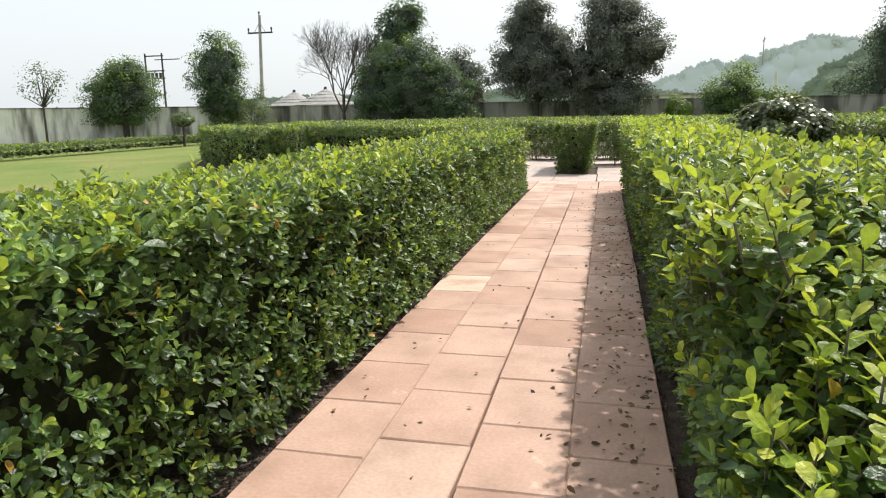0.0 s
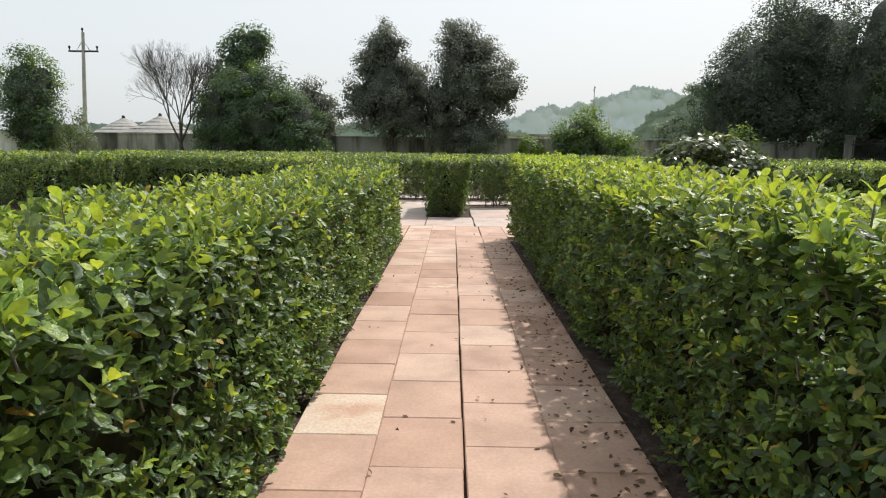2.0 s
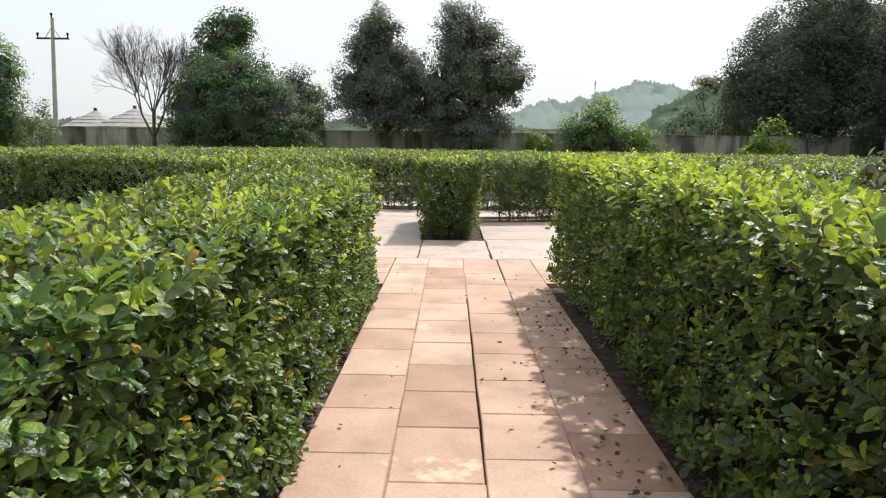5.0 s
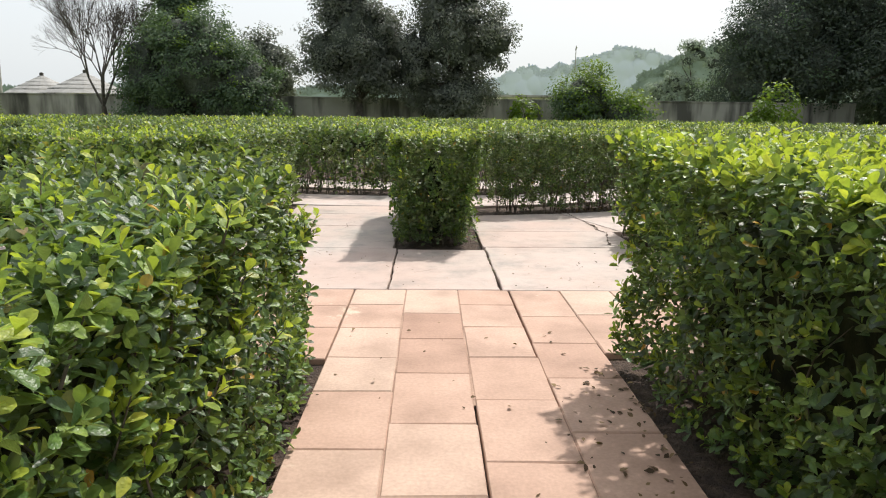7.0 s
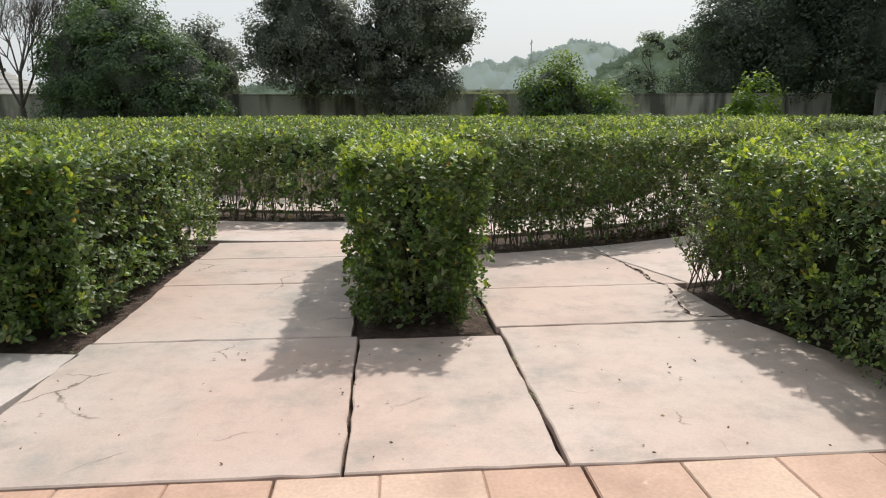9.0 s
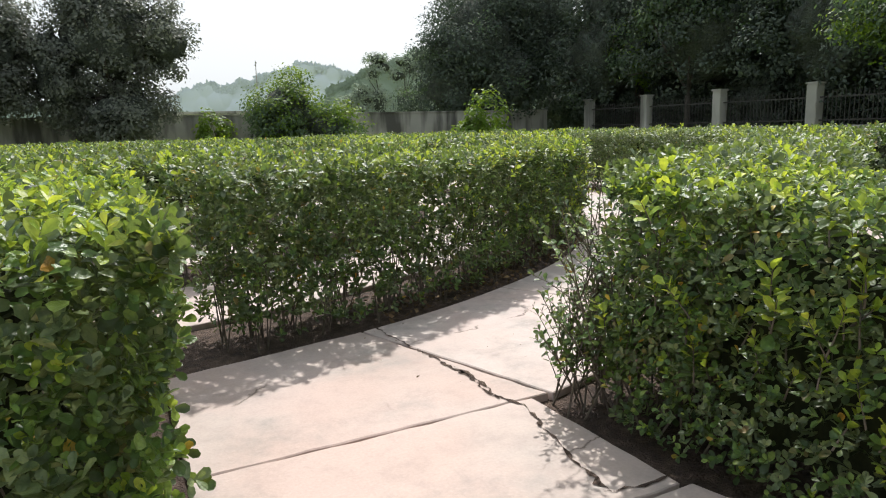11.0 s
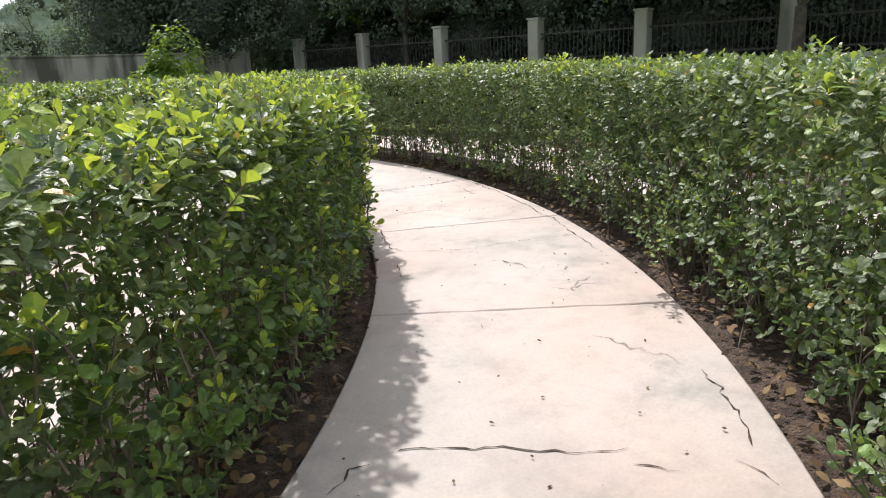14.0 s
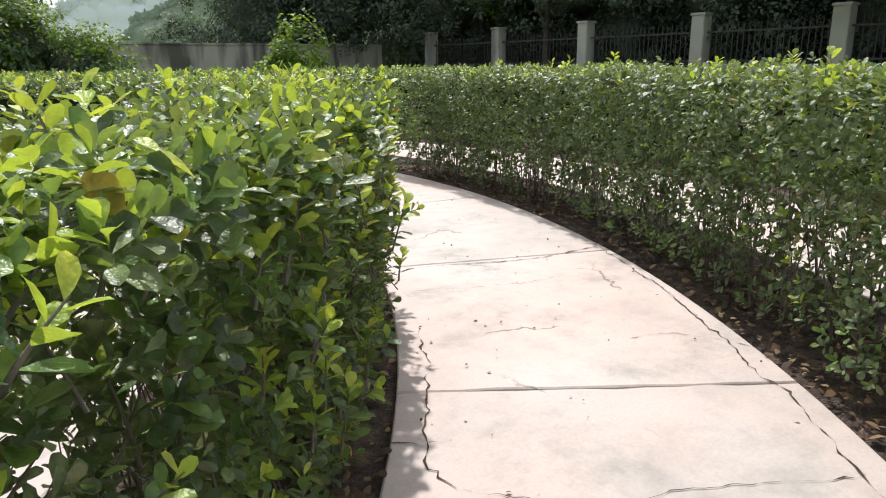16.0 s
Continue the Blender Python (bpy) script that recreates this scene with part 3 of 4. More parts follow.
# loose shoots that stand out of the hedges: stem with a spiral of leaves
def shoot_mesh(seed, height, count, size, twigs=0, first=0.15, thick=0.004, pair=None, fresh_or_lit=0.3):
    rng = np.random.default_rng(seed)
    bend = rng.normal(0, 0.12, 2)
    stems, pos, ax, no, sz, old = [], [], [], [], [], []

    def sprig(base, way, length, n, q0, r, young):
        way = way / np.linalg.norm(way)
        side = rng.normal(0, 0.1, 3)
        at = lambda q: base + way * q * length + side * q * q * length
        for a in (0, 0.34, 0.67):
            stems.append((at(a), r * (1.05 - 0.7 * a), at(a + 0.34), r * (0.8 - 0.7 * a)))
        e1 = np.cross(way, (0.3, 0.9, 0.1))
        e1 /= np.linalg.norm(e1)
        e2 = np.cross(way, e1)
        for k in range(n):
            q = q0 + (1 - q0) * (k + 0.5) / n
            th = math.radians(82 - 48 * (k / n)) + rng.normal(0, 0.15)
            rad = e1 * math.cos(2.4 * k) + e2 * math.sin(2.4 * k)
            pos.append(at(q))
            ax.append(way * math.cos(th) + rad * math.sin(th))
            no.append(way * math.sin(th) - rad * math.cos(th))
            sz.append(size * rng.uniform(0.75, 1.15) * (1.1 - 0.3 * k / n))
            old.append(1 if k / n > young else 0)
        return at

    at = sprig(np.zeros(3), np.array([bend[0], bend[1], 1.0]), height, count, first, thick, fresh_or_lit if not twigs else 0.8)
    for k in range(twigs):
        a = 2.4 * k + rng.uniform(0, 1)
        sprig(at(0.2 + 0.6 * k / twigs), np.array([0.5 * math.cos(a), 0.5 * math.sin(a), 1.0]), height * rng.uniform(0.25, 0.4), 9, 0.45, thick * 0.6, 0.7)
    tv, tf, ts = tubes(stems, 5)
    pos, ax, no, sz = np.array(pos), np.array(ax), np.array(no), np.array(sz)
    n_ = unit(no)
    s_ = np.cross(ax, n_)
    lv, lf = LEAF_FINE
    v = pos[:, None] + sz[:, None, None] * (lv[None, :, 0:1] * s_[:, None] + lv[None, :, 1:2] * ax[:, None] + lv[None, :, 2:3] * n_[:, None])
    flat = np.concatenate([np.array(f) for f in lf])
    lsz = np.array([len(f) for f in lf])
    f2 = (np.arange(len(pos))[:, None] * len(lv) + flat[None]).reshape(-1) + len(tv)
    idx = np.concatenate((np.full(len(ts), 2), np.repeat(np.array(old), len(lf))))
    return raw_mesh("shoot", np.concatenate((tv, v.reshape(-1, 3))), np.concatenate((tf, f2)), np.concatenate((ts, np.tile(lsz, len(pos)))), [*(pair or (LEAF, YOUNG)), TWIG], idx, True)


SHOOTS = [shoot_mesh(80 + k, h, n, s) for k, (h, n, s) in enumerate(((0.13, 9, 0.058), (0.17, 11, 0.062), (0.11, 8, 0.055), (0.2, 12, 0.06)))]
SIDE = [shoot_mesh(180 + k, h, n, s, fresh_or_lit=0.7) for k, (h, n, s) in enumerate(((0.13, 9, 0.055), (0.16, 11, 0.058), (0.11, 8, 0.052), (0.18, 12, 0.056)))]
HEDGES = [o for o in scene.objects if o.name.startswith("hedge") and o.parent is None]


def shoots_on(hd, count, place, seed, meshes=SHOOTS):
    rng = np.random.default_rng(seed)
    for _ in range(count):
        x, y, z = place(rng)
        o = child("shoot", meshes[rng.integers(4)], hd, at=Vector((x, y, z)) - Vector(hd.location))
        o.rotation_euler = (rng.normal(0, 0.3), rng.normal(0, 0.3), rng.uniform(0, 6.28))
        o.scale = [rng.uniform(0.8, 1.2)] * 3


shoots_on(HEDGES[0], 100, lambda r: (r.uniform(-2.2, -1.16), r.uniform(-2, 7.0), 0.97), 1)
shoots_on(HEDGES[1], 170, lambda r: (r.uniform(0.68, 1.5), r.uniform(-0.9, 9.9), 1.08), 2)
shoots_on(HEDGES[1], 30, lambda r: (r.uniform(1.05, 1.5), r.uniform(-2.4, -0.9), 1.06), 15)


def ring_place_xy(r0, r1, a0, a1):
    go = ring_place(r0, r1, a0, a1, 0)
    return lambda r: go(r)[:2]


def ring_place(r0, r1, a0, a1, z):
    def go(r):
        q, t = r.uniform(r0, r1), radians(r.uniform(a0, a1))
        return CX + q * math.cos(t), CY + q * math.sin(t), z
    return go


shoots_on(HEDGES[1], 60, lambda r: (r.uniform(0.56, 0.7), r.uniform(-1.4, 1.6), r.uniform(0.45, 1.05)), 8, SIDE)
shoots_on(HEDGES[1], 70, lambda r: (r.uniform(0.52, 0.72), r.uniform(-1.2, -0.6), r.uniform(0.8, 1.05)), 10)
shoots_on(HEDGES[1], 90, lambda r: (lambda d: (0.56 + d, r.uniform(-2.5, -0.95), 0.64 + 0.8 * d))(r.uniform(0, 0.4)), 11)
shoots_on(HEDGES[0], 40, lambda r: (r.uniform(-2.3, -1.2), r.uniform(8.2, 9.3), r.uniform(0.98, 1.06)), 12, SIDE)
shoots_on(HEDGES[0], 30, lambda r: (r.uniform(-1.34, -1.14), r.uniform(9.5, 10.05), r.uniform(0.66, 0.76)), 13, SIDE)
shoots_on(HEDGES[0], 70, lambda r: (r.uniform(-1.24, -1.12), r.uniform(7.5, 8.9), r.uniform(0.5, 0.95)), 14)
shoots_on(HEDGES[0], 45, lambda r: (r.uniform(-1.16, -1.08), r.uniform(-0.5, 7), r.uniform(0.3, 1.0)), 9, SIDE)
shoots_on(HEDGES[3], 60, ring_place(7.8, 8.5, -70, -10, 1.06), 3)
for z in (0.35, 0.55, 0.72, 0.88, 1.0):
    shoots_on(HEDGES[3], 55, ring_place(8.5, 8.62, -66, -14, z), 20 + int(z * 10), SIDE if z < 0.8 else SHOOTS)
shoots_on(HEDGES[3], 70, lambda r: (*ring_place(8.48, 8.66, -48, -20, 0)(r)[:2], r.uniform(0.3, 0.95)), 31)
shoots_on(HEDGES[5], 50, lambda r: (r.uniform(1.84, 1.95), r.uniform(12.9, 14.2), r.uniform(0.35, 1.05)), 32)
shoots_on(HEDGES[4], 35, ring_place(10.45, 11.2, -70, -10, 1.1), 4)
LONG = [shoot_mesh(90 + k, h, n, 0.042, 10, 0.6, 0.006, (LEAF, DULL)) for k, (h, n) in enumerate(((0.85, 14), (1.1, 16), (0.65, 12)))]


def long_shoots(hd, count, place, seed):
    rng = np.random.default_rng(seed)
    for _ in range(count):
        x, y = place(rng)
        o = child("shoot", LONG[rng.integers(3)], hd, at=Vector((x, y, -0.06)) - Vector(hd.location))
        o.rotation_euler = (rng.normal(0, 0.16), rng.normal(0, 0.16), rng.uniform(0, 6.28))


long_shoots(HEDGES[5], 24, lambda r: (r.uniform(1.84, 2.3), r.uniform(14.25, 14.66)), 5)
long_shoots(HEDGES[5], 24, lambda r: (r.uniform(1.9, 2.8), r.uniform(13.8, 14.5)), 7)
long_shoots(HEDGES[4], 46, ring_place_xy(10.36, 10.7, -70, -40), 6)


# ---- shrubs and trees ----
def blob_points(rng, blobs, n):
    """Points near the skins of ellipsoids (x, y, z, rx, ry, rz), with outward normals."""
    vol = np.array([b[3] * b[5] for b in blobs])
    w = rng.choice(len(blobs), n, p=vol / vol.sum())
    b = np.array(blobs)[w]
    d = unit(rng.normal(0, 1, (n, 3)))
    r = rng.uniform(0.25, 1, n) ** 0.33
    return b[:, :3] + d * r[:, None] * b[:, 3:], d


def tree(name, label, x, y, h, blobs, mat, leaf=0.3, clumps=220, per=40, spread=0.55, trunk=0.2, category="tree", fork=0.3, seed=1, light=None, lean=(0, 0), limbs=9, lumpy=11, low=0.15, fresh_or_lit=0.3):
    rng = np.random.default_rng(seed)
    top = thing(name, label, category, at=(x, y, -0.06))
    lumps = list(blobs)
    for bx, by, bz, rx, ry, rz in blobs:
        for _ in range(lumpy):
            v = unit(rng.normal(0, 1, (1, 3)))[0]
            q, e = rng.uniform(0.18, 0.45), rng.uniform(0.7, 1.02)
            lumps.append((bx + v[0] * rx * e, by + v[1] * ry * e, bz + v[2] * rz * e, rx * q, ry * q, rz * q))
    c, d = blob_points(rng, lumps, clumps)
    n = clumps * per
    cc, dd = np.repeat(c, per, 0), np.repeat(d, per, 0)
    off = unit(rng.normal(0, 1, (n, 3))) * rng.uniform(0, 1, (n, 1)) ** 0.45 * spread * 1.7 * np.array([1, 1, 0.7])
    pos = cc + off + np.array([x, y, 0])
    nor = unit(dd * 0.5 + unit(off) * 0.5 + np.array([0, 0, 0.5]) + rng.normal(0, 0.3, (n, 3)))
    ax = rng.normal(0, 1, (n, 3)) + np.array([0, 0, -0.4])
    idx = np.zeros(n, int)
    mats = [mat]
    # sunlight put into leaf colour: lighter clumps favour the top and sunward side
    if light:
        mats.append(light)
        idx = np.repeat(rng.uniform(0, 1, clumps) < fresh_or_lit * (0.5 + np.clip(d[:, 2] + 0.5 * d[:, 0], -0.4, 1)), per).astype(int)
    k = pos[:, 2] > low
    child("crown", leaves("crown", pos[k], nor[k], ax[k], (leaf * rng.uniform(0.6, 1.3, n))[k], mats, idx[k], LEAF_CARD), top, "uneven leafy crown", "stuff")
    # solid shell added to block the sky and stand in for the shaded inside
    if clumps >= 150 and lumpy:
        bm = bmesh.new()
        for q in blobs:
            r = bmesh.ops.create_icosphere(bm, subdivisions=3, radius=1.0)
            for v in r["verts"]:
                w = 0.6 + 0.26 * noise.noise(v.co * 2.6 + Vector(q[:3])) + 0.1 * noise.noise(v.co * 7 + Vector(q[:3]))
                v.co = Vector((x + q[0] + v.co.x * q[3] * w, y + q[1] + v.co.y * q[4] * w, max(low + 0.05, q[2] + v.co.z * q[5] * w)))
        part("inner_crown", bm, CROWN, top, "solid shell standing in for the shaded inside of the crown", smooth=True)
    if trunk:
        mid = np.mean([b[:3] for b in blobs], 0)
        f = np.array([x + lean[0], y + lean[1], max(0.5, h * fork)])
        segs = [(np.array([x, y, -0.1]), trunk * 1.25, np.array([x, y, 0]) * 0.5 + f * 0.5, trunk), (np.array([x, y, 0]) * 0.5 + f * 0.5, trunk, f, trunk * 0.85)]
        for k in range(limbs):
            e = c[rng.integers(clumps)] + np.array([x, y, 0])
            m = f * 0.5 + e * 0.5 + rng.normal(0, 0.25, 3)
            segs += [(f, trunk * 0.5, m, trunk * 0.3), (m, trunk * 0.3, e, trunk * 0.08)]
        child("trunk", raw_mesh("trunk", *tubes(segs, 8), [BARK], smooth=True), top, "grey-brown trunk and limbs")
    return top


def bare_twigs(hd, rows):
    for a, e in rows:
        a, e = np.array(a), np.array(e)
        m = (a + e) / 2 + np.array([0.02, 0.03, 0.04])
        child("dry_twig", raw_mesh("dry_twig", *tubes([(a, 0.004, m, 0.003), (m, 0.003, e, 0.0012)], 5), [TWIG]), hd, "bare dry twig")


bare_twigs(HEDGES[5], [((2.1, 14.1, 0.75), (1.72, 14.05, 0.98)), ((2.2, 13.9, 0.6), (1.75, 13.75, 0.72)), ((2.15, 14.3, 0.45), (1.78, 14.5, 0.62)), ((2.1, 14.4, 0.25), (1.74, 14.35, 0.42))])

bare_twigs(HEDGES[0], [((-1.8, 6.45, 0.95), (-1.92, 6.5, 1.37)), ((-1.82, 6.47, 1.15), (-1.72, 6.6, 1.3)), ((-1.5, 6.5, 0.95), (-1.42, 6.5, 1.34)), ((-1.46, 6.5, 1.12), (-1.2, 6.52, 1.31)), ((-1.5, 6.5, 1.05), (-1.64, 6.45, 1.24)), ((-1.3, 6.5, 1.0), (-1.24, 6.45, 1.22))])

# dark round shrub behind the hedge of the tiled path
tree("round_shrub", "dark round clipped shrub with glossy leaves", 2.5, 7.0, 1.6, [(0, 0, 1.0, 0.68, 0.68, 0.6), (0, 0, 0.5, 0.66, 0.66, 0.4)], SHRUB, 0.08, 620, 26, 0.06, 0.05, "shrub", 0.3, 31, lumpy=0)
# the two tall trees before the back wall
tree("tall_tree", "tall dense dark-green tree in front of the grey wall", -4.4, 45.2, 10.4, [(-0.2, 0, 5.6, 2.1, 2.2, 2.9), (-1.7, 0, 4.6, 1.5, 1.8, 1.7), (-0.3, 0, 7.9, 1.3, 1.3, 1.5), (-1.2, 0, 6.8, 1.0, 1.2, 1.3), (0.6, 0, 3.2, 1.6, 1.6, 1.2), (1.3, 0, 5.2, 1.2, 1.5, 1.9)], TREE_DARK, 0.15, 760, 52, 0.3, 0.22, seed=32, fork=0.2, lumpy=16)
tree("tall_tree", "tall spreading dark-green tree in front of the grey wall", 0.8, 45.2, 10.2, [(-0.2, 0, 5.6, 2.4, 2.5, 3.1), (2.0, 0, 5.4, 1.6, 1.9, 1.7), (-0.7, 0, 8.3, 1.3, 1.4, 1.4), (0.7, 0, 7.7, 1.1, 1.2, 1.2), (-2.2, 0, 4.2, 1.3, 1.8, 2.5), (0.2, 0, 2.4, 2.3, 2.2, 1.5)], TREE_DARK, 0.15, 820, 52, 0.3, 0.25, seed=33, lumpy=16)
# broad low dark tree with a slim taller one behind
tree("broad_tree", "broad low dark-green tree touching the ground", -13.3, 45.0, 7.4, [(0.2, 0, 3.4, 3.3, 2.6, 2.8), (-2.6, 0, 3.4, 1.5, 2.0, 2.9), (-0.2, 0, 5.2, 2.3, 2.0, 1.7), (2.6, 0, 3.0, 1.8, 2.0, 2.0), (3.5, 0, 1.6, 1.2, 1.3, 1.4), (-1.8, 0, 1.4, 2.0, 2.0, 1.4), (1.5, 0, 1.4, 2.3, 2.0, 1.4)], TREE_MID, 0.16, 900, 52, 0.32, 0.25, seed=34, light=TREE_LIGHT, fresh_or_lit=0.06, lumpy=14)
tree("broad_tree", "small dull-green tree behind the grey wall", -10.7, 49.8, 7.0, [(0, 0, 4.5, 1.8, 1.7, 2.0), (0.9, 0, 3.2, 1.4, 1.4, 1.4)], TREE_DARK, 0.18, 180, 40, 0.36, 0.15, seed=43)
tree("slim_tree", "slim taller tree behind the broad one", -15.6, 48.6, 10.5, [(0, 0, 6.5, 1.3, 1.3, 3.0), (1.2, 0, 8.6, 1.3, 1.2, 1.4), (-1.2, 0, 5.0, 1.0, 1.0, 2.4)], TREE_MID, 0.19, 230, 46, 0.36, 0.14, seed=35)
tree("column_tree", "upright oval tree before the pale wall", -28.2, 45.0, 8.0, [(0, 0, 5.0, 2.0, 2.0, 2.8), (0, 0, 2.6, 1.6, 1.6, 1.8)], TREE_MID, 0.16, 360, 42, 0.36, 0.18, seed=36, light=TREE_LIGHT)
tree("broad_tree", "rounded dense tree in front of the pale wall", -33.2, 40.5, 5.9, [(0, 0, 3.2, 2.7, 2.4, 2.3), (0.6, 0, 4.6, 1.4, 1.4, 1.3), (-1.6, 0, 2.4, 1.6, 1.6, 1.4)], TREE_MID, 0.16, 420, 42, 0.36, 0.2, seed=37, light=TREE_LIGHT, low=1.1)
tree("thin_tree", "thin young tree with sparse leaves", -36.3, 36.5, 5.2, [(0, 0, 4.0, 1.5, 1.3, 1.2)], TREE_MID, 0.14, 60, 14, 0.35, 0.07, seed=38, fork=0.45, limbs=22)
tree("bush", "leafy yellow-green bush before the back wall", 8.2, 45.3, 4.3, [(0, 0, 2.4, 1.9, 1.7, 1.7), (2.0, 0, 1.4, 1.7, 1.5, 1.1), (-0.6, 0, 1.7, 1.3, 1.3, 1.3)], TREE_MID, 0.16, 320, 40, 0.34, 0.1, "bush", 0.2, 39, TREE_LIGHT, fresh_or_lit=0.9)
tree("bush", "small pale leafy bush by the back wall", 4.9, 46.2, 2.6, [(0, 0, 1.5, 0.7, 0.6, 0.9)], TREE_LIGHT, 0.2, 40, 24, 0.25, 0.05, "bush", 0.2, 40)
tree("bush", "light green sapling at the foot of the dark trees", 17.2, 41.5, 3.2, [(0, 0, 1.9, 0.9, 0.8, 1.2), (-0.9, 0, 1.0, 0.9, 0.8, 0.8)], TREE_LIGHT, 0.22, 60, 30, 0.3, 0.06, "bush", 0.2, 41)

tree("bush", "pale upright feathery bush beside the pale wall end", -25.0, 44.6, 3.9, [(0, 0, 2.2, 0.8, 0.6, 1.3), (-0.9, 0, 1.7, 0.7, 0.6, 1.0), (0.3, 0, 3.2, 0.25, 0.25, 0.7), (0.8, 0, 1.4, 0.5, 0.5, 0.7)], DULL, 0.13, 130, 22, 0.2, 0.05, "bush", 0.2, 45, lumpy=3)

# topiary on the lawn
tree("topiary", "small mushroom-shaped clipped topiary on the lawn", -22.0, 30.6, 1.7, [(0, 0, 1.45, 0.6, 0.6, 0.28)], DULL, 0.11, 120, 24, 0.1, 0.07, "topiary", 0.6, 42, lumpy=0)

# dense undergrowth behind the fence
for k in range(10):
    y = 2 + 5.6 * k
    tree("undergrowth", "dark dense undergrowth behind the iron fence", 28.6 + 0.8 * (k % 2), y, 3.2, [(0, 0, 2.3, 1.8, 3.8, 3.0), (0.5, 1.5, 1.6, 1.6, 2.8, 2.4)], TREE_SHADE, 0.2, 260, 44, 0.4, 0, "bush", 0.2, 110 + k)

# extra row, added to block the bright sky gaps between the shade trees
for k in range(9):
    tree("undergrowth", "dark thicket added to close sky gaps beyond the shade trees", 36.5 + 1.2 * (k % 2), 4 + 7.0 * k, 5.5, [(0, 0, 3.0, 2.2, 4.6, 3.6)], TREE_SHADE, 0.28, 200, 36, 0.5, 0, "bush", 0.2, 140 + k)

# shady trees along the iron fence
SHADE = "tall dense shade tree behind the iron fence"
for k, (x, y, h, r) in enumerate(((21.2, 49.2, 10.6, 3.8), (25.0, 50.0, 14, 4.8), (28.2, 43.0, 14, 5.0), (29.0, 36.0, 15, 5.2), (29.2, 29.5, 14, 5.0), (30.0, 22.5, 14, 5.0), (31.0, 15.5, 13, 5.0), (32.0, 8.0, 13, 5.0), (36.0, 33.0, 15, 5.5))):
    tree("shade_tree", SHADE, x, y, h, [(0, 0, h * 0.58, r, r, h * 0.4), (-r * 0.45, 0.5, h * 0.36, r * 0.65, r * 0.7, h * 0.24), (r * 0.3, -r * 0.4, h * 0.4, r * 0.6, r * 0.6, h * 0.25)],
         TREE_SHADE, 0.18, 700, 50, 0.44, 0.3, seed=50 + k, light=TREE_MID, fresh_or_lit=0.15)
tree("forked_tree", "forked tree with bright lit leaves by the fence", 22.2, 20.0, 8.5, [(0, 0, 6.2, 3.4, 3.2, 1.9), (0.3, 4.4, 4.6, 1.8, 2.2, 1.2), (0.6, -3, 5.2, 2.4, 2.6, 1.6)], TREE_MID, 0.17, 620, 46, 0.4, 0.17, seed=70, fork=0.27, light=TREE_LIGHT, limbs=4, fresh_or_lit=0.8)
tree("fence_tree", "leafy tree reaching over the fence", 25.8, 37.0, 9, [(0, 3.6, 5.4, 1.3, 1.5, 1.8), (0, 0, 7.2, 2.6, 2.6, 2.4)], TREE_MID, 0.2, 320, 44, 0.42, 0.16, seed=71, light=TREE_LIGHT, fresh_or_lit=0.6, limbs=4)


def bare_tree(x, y, h, seed):
    rng = np.random.default_rng(seed)
    top = thing("bare_tree", "leafless grey tree with fine branching twigs", "tree", at=(x, y, -0.06))
    segs = []

    def grow(p, d, length, r, level):
        q = p + d * length
        segs.append((p, r, q, r * 0.72))
        if level == 0:
            return
        for _ in range(3 if level > 2 else 2 + (rng.uniform() < 0.6)):
            nd = d + rng.normal(0, 0.3, 3) + np.array([0, 0, 0.12])
            grow(q, nd / np.linalg.norm(nd), length * rng.uniform(0.66, 0.86), r * 0.62, level - 1)
    base = np.array([x, y, -0.1])
    f = np.array([x - 0.15, y, 1.6])
    segs.append((base, 0.17, f, 0.13))
    for d in ((-0.5, 0.1, 1.0), (0.12, -0.1, 1.0), (0.38, 0.15, 1.0), (-0.15, 0.35, 0.95)):
        d = np.array(d)
        grow(f, d / np.linalg.norm(d), h * 0.185, 0.08, 7 if d[0] < 0 else 6)
    child("trunk", raw_mesh("trunk", *tubes(segs[:1], 8), [BARK], smooth=True), top, "straight grey-brown trunk")
    child("crown", raw_mesh("crown", *tubes(segs[1:], 4), [BARK]), top, "bare fan of fine twigs", "stuff")


bare_tree(-18.1, 44.8, 9.0, 3)


# ---- fence on the right ----
FX = 24.4
PY = [42.75, 38.3, 33.8, 29.3, 25.2, 20.8, 16.5, 12.2, 7.9, 3.6]
pil = thing("fence_pillar", "square weathered plaster pillar of the iron fence", "pillar", "fence pillars", (FX, PY[0], 0))
part("shaft", box_bm(FX - 0.22, FX + 0.22, PY[0] - 0.22, PY[0] + 0.22, -0.1, 2.62, 0.02), PILLAR, pil)
part("cap", box_bm(FX - 0.26, FX + 0.26, PY[0] - 0.26, PY[0] + 0.26, 2.62, 2.7, 0.02), PILLAR, pil)
for y in PY[1:]:
    copy_thing(pil, Matrix.Translation((FX, y, 0)))


